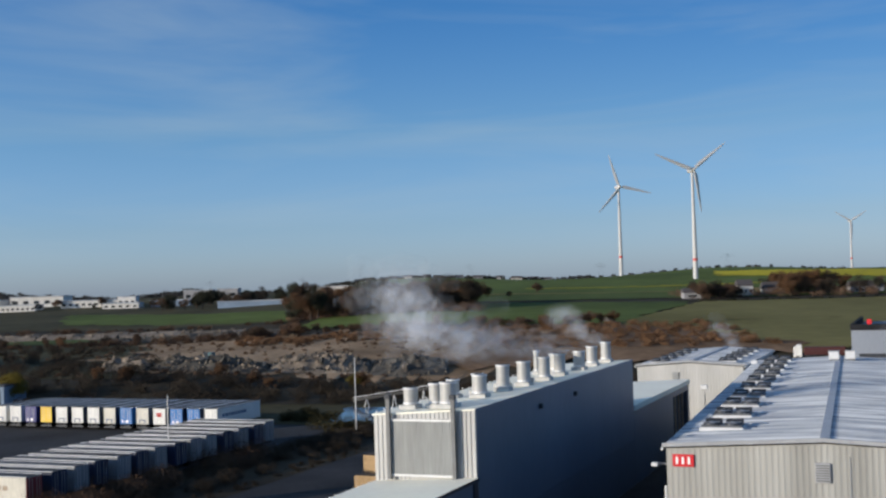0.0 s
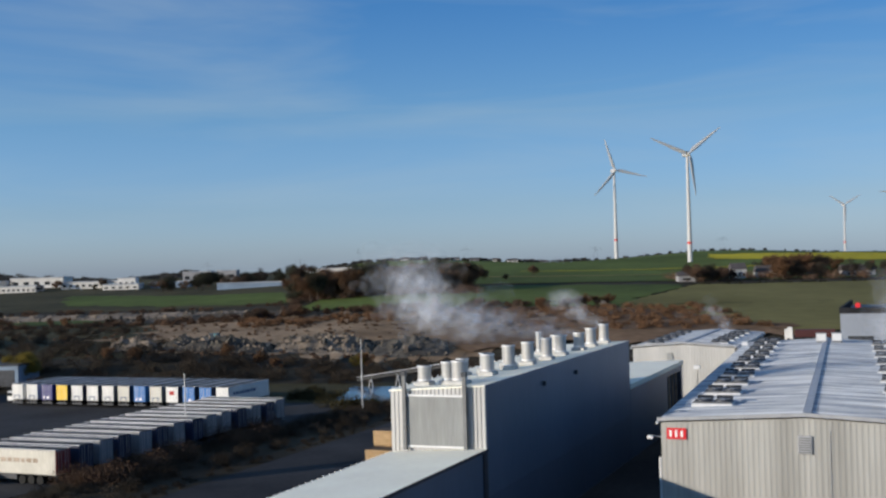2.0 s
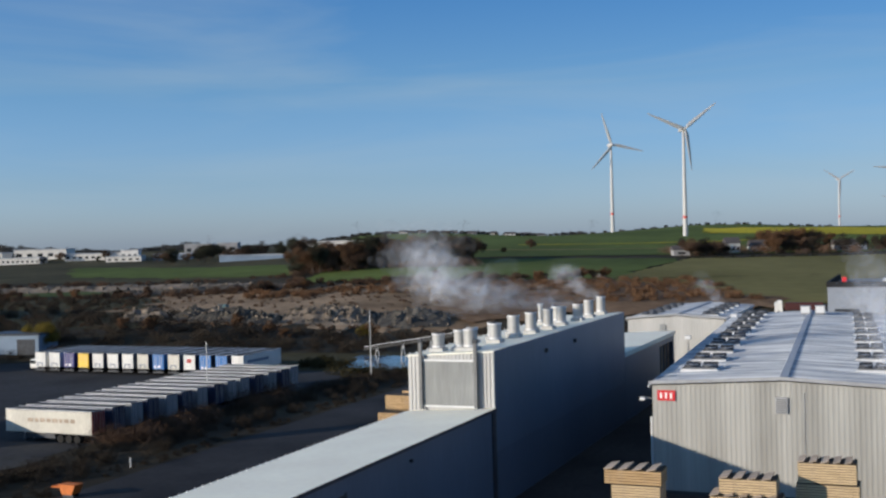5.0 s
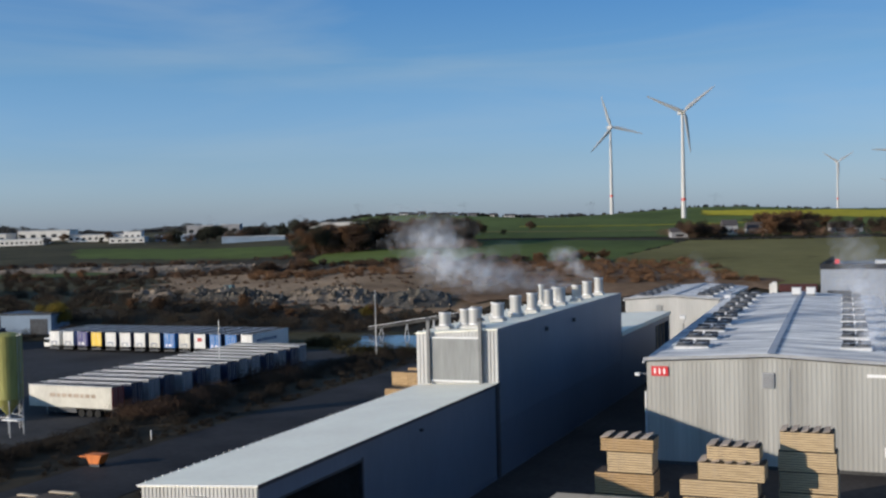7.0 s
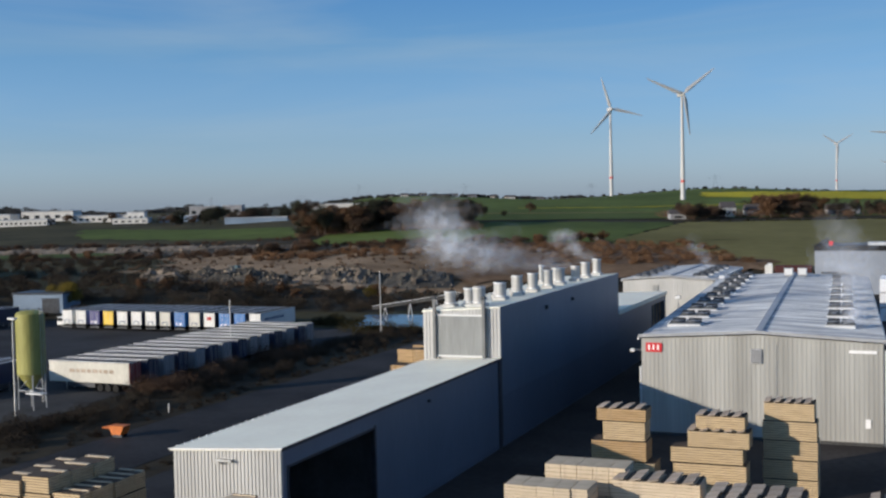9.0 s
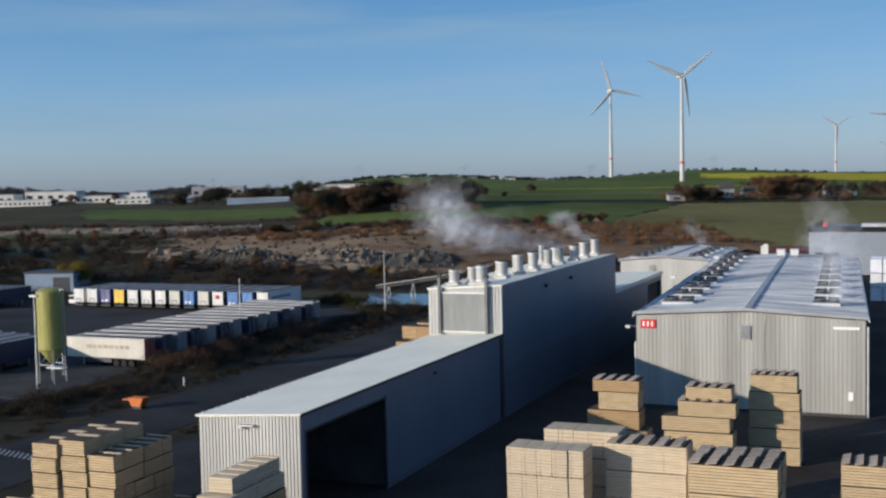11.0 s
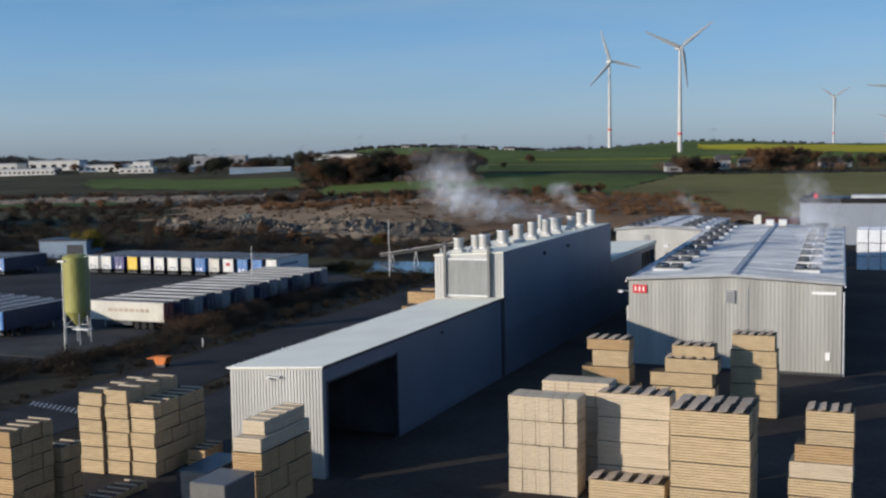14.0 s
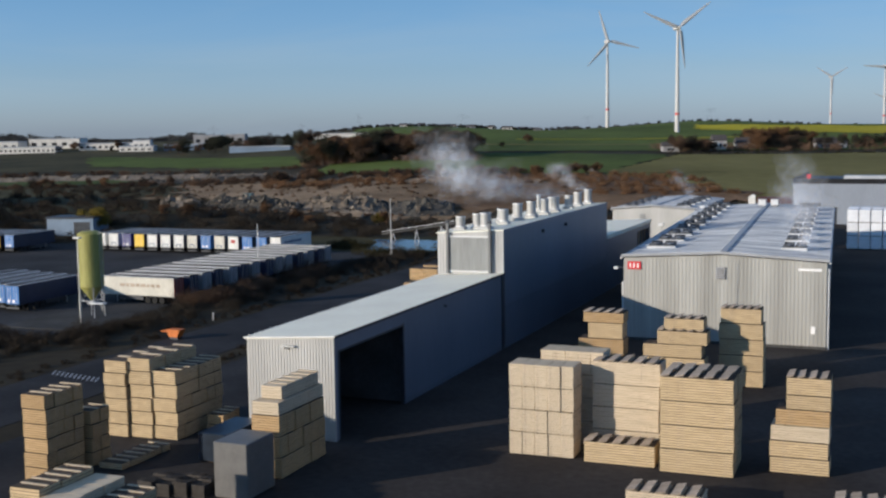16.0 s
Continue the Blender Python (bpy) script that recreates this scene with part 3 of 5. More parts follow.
for y in np.arange(110.2, 162.8, 1.5):
    part("snow_guard", boxes((SX0 - 0.05, SX0 + 0.02, y, y + 0.08, 13.75, 13.98)), "trim", block)
part("roof_edge", boxes((SX1 + 0.032, SX1 + 0.07, 109.5, 163.4, 14.1, 14.3)), "panel", block)
for y in (126.0, 137.5):
    part("wall_vent", boxes((SX1 + 0.025, SX1 + 0.3, y, y + 0.35, 12.6, 13.0)), "dark_metal", block)
# exhaust stacks, in pairs along the roof
for x, y, h, r in ((-44.8, 112.6, 1.9, 0.66), (-42.6, 112.5, 2.2, 0.62), (-41.2, 111.6, 2.3, 0.75), (-44.4, 121.0, 1.8, 0.62), (-41.6, 120.0, 2.2, 0.7), (-43.4, 124.6, 2.0, 0.62),
                   (-41.4, 125.6, 2.7, 0.66), (-43.2, 130.8, 2.3, 0.66), (-41.2, 131.0, 2.6, 0.7), (-42.7, 136.2, 2.3, 0.62), (-40.9, 136.6, 2.6, 0.66), (-41.0, 142.4, 2.5, 0.66),
                   (-44.6, 146.2, 2.9, 0.34), (-42.8, 147.2, 2.3, 0.8), (-40.9, 149.6, 2.3, 0.7), (-41.0, 155.4, 2.5, 0.7), (-40.8, 161.0, 2.7, 0.66)):
    z = 13.8 + (x - SX0) * 0.06
    h, r = h * 0.8, r * 0.86
    st = thing("roof_stack", "white metal exhaust stack on a low plinth", "exhaust stack", "exhaust stacks on the kiln roof")
    st.location = (x - 0.5, (KILN_AT @ Vector((0, y, 0))).y, z)
    part("plinth", boxes((-r - 0.12, r + 0.12, -r - 0.12, r + 0.12, -0.05, 0.3), bevel=0.03), "duct", st)
    part("pipe", tubes(((0, 0, 0.3), (0, 0, h), r, r, 20)), "duct", st, smooth=False)
    part("collar", tubes(((0, 0, h), (0, 0, h + 0.12), r + 0.06, r + 0.06, 20)), "trim", st)
    part("foot_ring", tubes(((0, 0, 0.35), (0, 0, 0.5), r + 0.05, r + 0.05, 20)), "trim", st)
    part("mouth", tubes(((0, 0, h + 0.121), (0, 0, h + 0.13), r - 0.06, r - 0.06, 20)), "dark_metal", st)

# low end beyond the kiln
low = building("end_shed", "low white-roofed end shed with an open gate")
low.matrix_basis = KILN_AT
part("side_wall", boxes((SX1 - 0.25, SX1, 163.5, 187, 0, 8.8), (SX1 - 0.25, SX1, 198, 199, 0, 8.8), (SX1 - 0.25, SX1, 187, 198, 7.6, 8.8)), "panel", low, "smooth side panels, shade and sky reflection put into their blue-grey")
part("far_wall", boxes((SX0, SX0 + 0.25, 163.5, 199, 0, 8.5)), "panel", low)
part("rear_wall", boxes((SX0 + 0.25, SX1 - 0.25, 198.75, 199, 0, 8.5)), "panel", low)
bm = bmesh.new()
box(bm, SX0 - 0.1, SX1 + 0.15, 163.41, 199.2, 8.4, 8.9, top=(8.6, 9.0))
part("roof", bm, "roof_white", low, "white mono-pitch roof")
for y in (189.2, 191.8, 194.4):
    part("gate_post", boxes((SX1 - 0.3, SX1 - 0.05, y, y + 0.25, 0, 7.6)), "wood_grey", low)
# added dark sheet for the shade behind the end gate
part("gloom_wall", boxes((SX0 + 0.3, SX1 - 0.4, 186.5, 186.7, 0, 8.2)), "gate_gloom", low)


def fan_unit(x, y, z, wide=1.0, tall=0.36):
    """A roof ventilator: low housing, two dark round fans."""
    t = thing("roof_fan", "dark twin fan unit on a pale curb", "roof fan", "fans on the hall roofs")
    t.matrix_basis = pose(x, y, z) @ Matrix.Diagonal((wide, 1.25, 1.0, 1.0))
    part("curb", boxes((-1.3, 1.3, -0.85, 0.8, -0.12, 0.22), bevel=0.03), "trim", t)
    part("housing", boxes((-1.22, 1.22, -0.75, 0.75, 0.22, tall), bevel=0.05), "vent_grey", t)
    for s in (-0.62, 0.62):
        fan = part("fan_ring", tubes(((s, 0, tall), (s, 0, tall + 0.16), 0.56, 0.52, 18)), "dark_metal", t)
        part("hub", tubes(((s, 0, tall + 0.16), (s, 0, tall + 0.24), 0.2, 0.12, 10)), "steel", fan)
        for k in range(4):
            a = k * math.tau / 4 + 0.4
            bm = tubes(((s, 0, tall + 0.19), (s + 0.46 * math.cos(a), 0.46 * math.sin(a), tall + 0.18), 0.05, 0.04, 6))
            part("guard_bar", bm, "steel", fan)
        bm = boxes((s - 0.52, s + 0.52, -0.03, 0.03, 0, 0.55))
        part("flap", bm, "dark_metal", t, at=pose(0, 0.62, tall - 0.05, -38))
    return t


def hall(name, label, x0, x1, y0, y1, eave, ridge, wall, skew=0.0, rib=0.45):
    h = building(name, label)
    xm = (x0 + x1) / 2
    bm = bmesh.new()
    ribbed(bm, (x0, y0), (x1, y0), 0, eave, eave, (0, -1), rib, 0.018, apex=(0.5, ridge))
    part("front_wall", bm, wall, h, "vertically ribbed metal cladding")
    bm = bmesh.new()
    ribbed(bm, (x1, y0 + 0.2), (x1, y1), 0, eave - 0.02, eave - 0.02, (1, 0), 1.0, 0.05)
    part("side_wall", bm, wall, h)
    bm = bmesh.new()
    ribbed(bm, (x0, y1), (x0, y0 + 0.2), 0, eave - 0.02, eave - 0.02, (-1, 0), 1.0, 0.05)
    part("side_wall", bm, wall, h)
    part("rear_wall", boxes((x0 + 0.2, x1 - 0.2, y1 - 0.2, y1, 0, eave)), wall, h)
    for a, b in ((x0 - 0.25, xm), (x1 + 0.25, xm)):
        # roof sheets: raised seams run down the slope
        n = int((y1 - y0) / 1.1)
        bm = bmesh.new()
        rows = []
        for k in range(n):
            for s, d in ((0.0, 0.0), (0.12, 0.0), (0.2, 0.14), (0.45, 0.17), (0.53, 0.0)):
                rows.append((y0 - 0.2 + (y1 - y0 + 0.4) * (k + s) / n, d))
        rows.append((y1 + 0.2, 0.0))
        last = None
        for y, d in rows:
            now = (bm.verts.new((a, y, eave + 0.12 + d)), bm.verts.new((b, y, ridge + 0.12 + d)))
            if last:
                q = (last[0], last[1], now[1], now[0])
                bm.faces.new(q if a > b else q[::-1])
            last = now
        part("roof", bm, "roof_sheet", h, "pale profiled roof sheets with raised seams")
    part("ridge_cap", boxes((xm - 0.35, xm + 0.35, y0 - 0.2, y1 + 0.2, ridge + 0.2, ridge + 0.33)), "ridge_pale", h)
    for a, b in ((x0 - 0.3, xm), (x1 + 0.3, xm)):
        bm = bmesh.new()
        box(bm, min(a, b), max(a, b), y0 - 0.3, y0 - 0.06, 0, 1, top=(0, 0))
        for v in bm.verts:
            s = abs(v.co.x - a) / abs(b - a)
            v.co.z = eave + (ridge - eave) * s + (0.32 if v.index < 0 else 0)
        vs = list(bm.verts)
        for k, v in enumerate(vs):
            v.co.z += -0.14 if k < 4 else 0.14
        part("verge_trim", bm, "trim_grey", h)
    part("gutter", boxes((x0 - 0.4, x0 - 0.25, y0 - 0.2, y1, eave - 0.1, eave + 0.1)), "trim", h)
    part("gutter", boxes((x1 + 0.25, x1 + 0.4, y0 - 0.2, y1, eave - 0.1, eave + 0.1)), "trim", h)
    for piece in h.children_recursive:
        for v in piece.data.vertices:
            v.co.x -= skew * (v.co.y - y0)
    return h


HX0, HX1, HY0, HY1, HE, HR = -26.7, -2.8, 122.5, 214.0, 10.15, 10.8
HSKEW = 0.052
main_hall = hall("drying_hall", "large grey ribbed metal hall with a pale seamed roof", HX0, HX1, HY0, HY1, HE, HR, "grey_clad", HSKEW)
sign = part("sign", boxes((HX0 + 0.5, HX0 + 2.15, HY0 - 0.16, HY0 - 0.06, 8.8, 9.75)), "sign_red", main_hall, "red sign with white bars")
for k in range(3):
    part("bar", boxes((HX0 + 0.74 + k * 0.47, HX0 + 0.93 + k * 0.47, HY0 - 0.175, HY0 - 0.161, 9.0, 9.55)), "sign_white", sign)
part("wall_vent", boxes((HX0 + 11.2, HX0 + 12.35, HY0 - 0.2, HY0 - 0.05, 7.9, 9.4), bevel=0.03), "trim_grey", main_hall, "grey louvred vent")
for k in range(7):
    part("vent_slat", boxes((HX0 + 11.28, HX0 + 12.27, HY0 - 0.24, HY0 - 0.2, 8.02 + k * 0.19, 8.1 + k * 0.19)), "vent_grey", main_hall)
for x, y in ((-19.6, 205.0), (-17.4, 205.6)):
    unit = thing("roof_unit", "small white ventilation unit on the hall roof", "roof unit", "white units on the hall roof")
    unit.location = (x, y, HR + 0.3)
    part("cabinet", boxes((-0.7, 0.7, 0, 1.2, 0.1, 1.2), bevel=0.04), "trim", unit)
    part("lid", boxes((-0.78, 0.78, -0.08, 1.28, 1.2, 1.28)), "trim_grey", unit)
    part("curb", boxes((-0.6, 0.6, 0.1, 1.1, -0.25, 0.1)), "vent_grey", unit)
part("notice", boxes((HX1 - 1.7, HX1 - 1.2, HY0 - 0.12, HY0 - 0.06, 1.8, 2.7)), "sign_white", main_hall)
part("name_board", boxes((HX1 - 3.2, HX1 - 0.6, HY0 - 0.12, HY0 - 0.06, 9.2, 9.5)), "sign_white", main_hall)
part("plinth", boxes((HX0, HX1, HY0 - 0.1, HY0 - 0.055, 0, 0.35)), "concrete", main_hall)
part("seam", boxes((HX0 + 13.7, HX0 + 13.76, HY0 - 0.09, HY0 - 0.052, 0.4, 9.9)), "steel", main_hall)
bracket = part("lamp_bracket", tubes(((HX0 - 0.05, HY0 + 0.3, 8.9), (HX0 - 0.9, HY0 + 0.1, 9.0), 0.06)), "steel", main_hall)
part("flood_lamp", boxes((HX0 - 1.2, HX0 - 0.7, HY0 - 0.2, HY0 + 0.25, 8.75, 9.05), bevel=0.03), "trim", bracket)
part("downpipe", tubes(((HX0 - 0.15, HY0 + 0.15, 0), (HX0 - 0.15, HY0 + 0.15, 7.2), 0.12)), "trim", main_hall)
part("downpipe", tubes(((HX1 + 0.2, HY0 + 0.25, 0), (HX1 + 0.2, HY0 + 0.25, 9.5), 0.12)), "trim", main_hall)
slope = (HR - HE) / ((HX1 - HX0) / 2)
for k in range(10):
    fan_unit(HX0 + 3.5 - HSKEW * (9.0 + k * 8.7), 131.5 + k * 8.7, HE + 0.3 + 3.5 * slope, 1.42)
for k in range(8):
    fan_unit(HX1 - 4.0 - HSKEW * (10.5 + k * 10.0), 133 + k * 10.0, HE + 0.3 + 4.0 * slope, 1.2)

hall_b = hall("white_hall", "smaller white metal hall with fans on its roof", -50.2, -33.6, 214.5, 252, 9.4, 10.0, "white_clad")
part("wall_vent", boxes((-44.6, -43.6, 214.3, 214.45, 7.0, 8.6), bevel=0.03), "louvre", hall_b)
part("canopy", boxes((-33.5, -31.6, 215, 252, 7.3, 7.6)), "dark_metal", hall_b)
for k in range(8):
    part("canopy_post", boxes((-31.9, -31.7, 216 + k * 5, 216.2 + k * 5, 0, 7.3)), "steel", hall_b)
part("dark_band", boxes((-33.54, -33.45, 216, 251, 3.4, 7.0)), "glass_dark", hall_b)
for k in range(5):
    fan_unit(-36.8, 220 + k * 6.4, 9.75, 1.2)
    fan_unit(-47.4, 219 + k * 6.4, 9.7, 1.2)

# long warehouse with the dark parapet
ware = building("warehouse", "long pale warehouse with a dark parapet roof")
ware.location = (-2.5, 12.0, 0.0)
part("front_wall", boxes((-20, 70, 289, 289.4, 0, 10.6)), "ware_panel", ware, "smooth pale blue-grey panels")
part("side_wall", boxes((-20, -19.6, 289.4, 335, 0, 10.6)), "white_clad", ware)
part("rear_wall", boxes((-19.6, 70, 334.6, 335, 0, 10.6)), "panel", ware)
part("end_wall", boxes((69.6, 70, 289.4, 334.6, 0, 10.6)), "panel", ware)
part("roof", boxes((-19.6, 69.6, 289.4, 334.6, 10.2, 10.5)), "dark_metal", ware, "dark flat roof")
part("parapet", boxes((-20.2, 70.2, 288.9, 289.5, 10.6, 11.9), (-20.2, -19.5, 289.5, 335, 10.6, 11.9)), "parapet_black", ware)
part("rooflight", boxes((-8, 22, 300, 306, 10.5, 12.2)), "roof_sheet", ware)
part("rooflight", boxes((30, 62, 300, 306, 10.5, 12.2)), "roof_sheet", ware)
part("gate", boxes((-18.5, -13, 288.93, 289.0, 0, 5.5)), "dark_metal", ware)
part("gate", boxes((-12, -9, 288.93, 289.0, 0, 4.5)), "dark_metal", ware)
part("beacon", boxes((-16.8, -15.8, 291, 291.6, 11.8, 12.9)), "sign_red", ware, "small red board on the roof edge")


# ---- yard lamps and poles ----
def pole(x, y, h, label, lamp=True):
    p = thing("lamp_post", label, "lamp post", "poles about the yards")
    p.location = (x, y, ground_z(x, y))
    part("mast", tubes(((0, 0, -0.2), (0, 0, h), 0.13, 0.07, 10)), "steel", p)
    part("base", tubes(((0, 0, -0.1), (0, 0, 0.4), 0.28, 0.24, 10)), "concrete", p)
    if lamp:
        part("lamp_head", boxes((-0.55, 0.55, -0.3, 0.3, h, h + 0.22), bevel=0.04), "trim", p)


pole(-100.0, 110.7, 12.0, "slim grey lamp post with a wide lamp head")
pole(-101.0, 160.0, 10.0, "slim grey mast behind the trailers", False)
pole(-93.5, 200.4, 12.0, "slim grey mast beside the pond", False)
for x, y, h in ((-35.0, 188.0, 8.6), (-31.0, 208.0, 10.4)):
    p = thing("flood_light", "grey post with a flood lamp between the halls", "flood light", "flood lights between the halls")
    p.location = (x, y, 0)
    part("mast", tubes(((0, 0, -0.1), (0, 0, h), 0.1, 0.08, 8)), "steel", p)
    part("lamp_head", boxes((-0.5, 0.4, -0.3, 0.3, h - 0.1, h + 0.45), bevel=0.05), "trim", p)

# inclined conveyor over the pond
conv = thing("conveyor", "long pale inclined conveyor over the pond", "conveyor")
a, b = Vector((-112, 236, 1.2)), Vector((-86, 222.5, 5.6))
bm = bmesh.new()
tube(bm, a, b, 0.3, 0.3, 6)
part("trough", bm, "concrete", conv)
for s in (0.15, 0.45, 0.75):
    q = a.lerp(b, s)
    part("trestle", tubes(((q.x - 0.6, q.y, -0.3), q, 0.1), ((q.x + 0.6, q.y, -0.3), q, 0.1)), "steel", conv)
for side in (-0.34, 0.34):
    lift = Vector((0, side, 0.55))
    part("hand_rail", tubes((a + lift, b + lift, 0.05, 0.05, 6)), "trim", conv)


# ---- silo ----
silo = thing("silo", "olive green steel silo on a white frame", "silo")
silo.location = (-102.6, 116.6, 0.12)
part("body", tubes(((0, 0, 4.5), (0, 0, 12.0), 1.75, 1.75, 28), ((0, 0, 12.0), (0, 0, 12.35), 1.75, 1.1, 28)), "silo_green", silo, smooth=False)
part("cone", tubes(((0, 0, 4.5), (0, 0, 2.5), 1.75, 0.3, 28)), "silo_green", silo)
part("outlet", tubes(((0, 0, 2.55), (0, 0, 1.7), 0.3, 0.25, 12)), "steel", silo)
for a in range(4):
    c, s = math.cos(a * math.pi / 2 + 0.785), math.sin(a * math.pi / 2 + 0.785)
    part("leg", tubes(((1.65 * c, 1.65 * s, -0.05), (1.62 * c, 1.62 * s, 4.9), 0.08, 0.08, 8)), "steel", silo)
    d, e = math.cos(a * math.pi / 2 + 2.356), math.sin(a * math.pi / 2 + 2.356)
    part("brace", tubes(((1.65 * c, 1.65 * s, 2.4), (1.65 * d, 1.65 * e, 2.4), 0.05, 0.05, 8)), "steel", silo)
    part("brace", tubes(((1.65 * c, 1.65 * s, 2.4), (1.65 * d, 1.65 * e, 4.6), 0.04, 0.04, 6)), "steel", silo)
for z in (6.2, 8.6, 11.0):
    part("band", tubes(((0, 0, z), (0, 0, z + 0.1), 1.78, 1.78, 28)), "silo_green", silo)
part("ladder", boxes((1.78, 1.84, -0.25, -0.2, 1, 12.3), (1.78, 1.84, 0.2, 0.25, 1, 12.3), *[(1.79, 1.83, -0.2, 0.2, 1.2 + k * 0.4, 1.23 + k * 0.4) for k in range(28)]), "steel", silo)
part("platform", boxes((1.2, 3.6, -2.6, -1.4, 2.3, 2.42)), "trim", silo)

# orange skip
skip = thing("skip", "small orange tipping skip on the dark ground", "skip")
skip.matrix_basis = pose(-80.8, 105.4, 0.05) @ Matrix.Diagonal((0.78, 0.8, 0.85, 1.0))
bm = bmesh.new()
box(bm, -1.3, 1.3, -0.8, 0.8, 0.35, 1.5, bevel=0.04)
for v in bm.verts:
    if v.co.z < 0.8:
        v.co.x *= 0.6
part("bin", bm, "orange", skip)
part("chute", boxes((-2.4, -1.2, -0.75, 0.75, 1.1, 1.25), bevel=0.03), "orange", skip)
for y in (-0.5, 0.5):
    part("runner", boxes((-0.8, 0.8, y - 0.1, y + 0.1, 0, 0.36)), "dark_metal", skip)


# ---- trailers ----
def trailer(side, door, group, label, roof="tr_roof", red=False, text=False):
    """A box trailer, doors at y = 0, 13.6 m long towards +y."""
    t = thing("trailer", label, "trailer", group)
    part("body", boxes((-1.25, 1.25, 0.05, 13.6, 1.15, 3.95), bevel=0.04), side, t)
    part("roof", boxes((-1.27, 1.27, 0.02, 13.63, 3.95, 4.02)), roof, t, "pale weathered roof sheet")
    for s in (-1.18, 1.18):
        part("roof_rail", boxes((s - 0.1, s + 0.1, 0.0, 13.65, 3.99, 4.05)), "trim", t)
    for s in (-1, 1):
        d = part("rear_door", boxes((min(0.02 * s, 1.2 * s), max(0.02 * s, 1.2 * s), -0.02, 0.05, 1.2, 3.88)), door, t)
        for x in (0.35, 0.8):
            part("lock_bar", boxes((x * s - 0.02, x * s + 0.02, -0.06, -0.02, 1.25, 3.8)), "steel", d)
    part("bumper", boxes((-1.2, 1.2, -0.05, 0.1, 0.5, 0.75)), "dark_metal", t)
    for s in (-0.4, 0.4):
        part("chassis_beam", boxes((s - 0.1, s + 0.1, 0.1, 13.2, 0.85, 1.15)), "dark_metal", t)
    for y in (2.4, 3.7, 5.0):
        for s in (-1, 1):
            part("wheel", tubes(((0.8 * s, y, 0.5), (1.2 * s, y, 0.5), 0.5, 0.5, 14)), "rubber", t)
    for s in (-1.2, 1.2):
        part("skirt", boxes((s - 0.02, s + 0.02, 5.8, 10.4, 0.5, 1.14)), "dark_metal", t)
    for s in (-1, 1):
        part("landing_leg", boxes((s * 0.8 - 0.07, s * 0.8 + 0.07, 10.9, 11.05, 0, 1.15)), "steel", t)
    if red:
        part("emblem", boxes((-0.5, 0.5, -0.075, -0.062, 2.5, 3.2)), "letters_red", t)
    elif door in ("tr_white", "tr_cream"):
        for x0, x1, z0 in ((-0.7, -0.55, 1.3), (0.45, 0.6, 1.3), (-0.55, 0.45, 1.85)):
            part("door_mark", boxes((x0, x1, -0.075, -0.062, z0, 2.0)), "letters", t)
    elif door in ("tr_blue", "tr_navy"):
        for x0, x1 in ((-0.8, -0.5), (0.0, 0.5)):
            part("door_mark", boxes((x0, x1, -0.075, -0.062, 1.4, 1.85)), "sign_white", t)
    if text:
        y = text
        side_x = 1.251 if side == "tr_white" else -1.262
        for w in (0.7, 0.8, 0.5, 0.9, 0.7, 0.8, 0.6, 0.9):
            part("letter_bar", boxes((side_x, side_x + 0.011, y, y + w, 2.5, 3.0)), "letters" if side == "tr_white" else "wood_grey", t)
            y += w + 0.22
    return t


def place(t, x, y, turn):
    t.matrix_basis = pose(x, y, ground_z(x, y) + 0.035, 0, 0, turn)


row = [("tr_white", "tr_white", "white"), ("tr_white", "tr_white", "white"), ("tr_navy", "tr_navy", "dark blue"), ("tr_dark", "tr_yellow", "yellow-doored dark"), ("tr_dark", "tr_white", "white-doored dark"), ("tr_dark", "tr_white", "white-doored dark"),
       ("tr_grey", "tr_white", "white-doored grey"), ("tr_dark", "tr_cream", "cream-doored dark"), ("tr_blue", "tr_blue", "blue"), ("tr_grey", "tr_cream", "cream-doored grey"), ("tr_dark", "tr_white", "white with a red emblem"),
       ("tr_dark", "tr_blue", "blue"), ("tr_dark", "tr_blue", "blue"), ("tr_white", "tr_white", "white lettered")]
for k, (side, door, what) in enumerate(row):
    t = trailer(side, door, "trailers in the far row", f"{what} box trailer parked in a row", red="emblem" in what, text=1.5 if "lettered" in what else False)
    place(t, -117.7 - (len(row) - 1 - k) * 3.45, 195.0, random.uniform(-0.6, 0.6))
row = ["tr_cream", "tr_dark", "tr_grey", "tr_dark", "tr_grey", "tr_dark", "tr_grey", "tr_dark", "tr_grey", "tr_grey", "tr_dark", "tr_grey", "tr_dark", "tr_grey"]
for k, side in enumerate(row):
    t = trailer(side, "tr_red" if k == 0 else side, "trailers in the near row", f"{'cream' if k == 0 else 'dark' if side == 'tr_dark' else 'grey'} box trailer with a pale roof parked side by side", text=2.6 if k == 0 else False)
    place(t, -98.3 + k * 0.05 + random.uniform(-0.3, 0.3), 131.6 + k * 3.78, 90 + random.uniform(-0.7, 0.7))
for k in range(5):
    t = trailer("tr_dark", "tr_blue", "trailers by the silo", "dark blue box trailer parked beside the silo")
    place(t, -117.5 - k * 3.3, 117.0 + k * 0.8, 0)
for k in range(6):
    t = trailer("tr_dark", ("tr_yellow" if k == 1 else "tr_blue" if k == 0 else "tr_grey"), "trailers at the yard edge", "dark box trailer parked at the yard edge")
    place(t, -180.5 - k * 3.3, 186 - k * 0.6, 0)


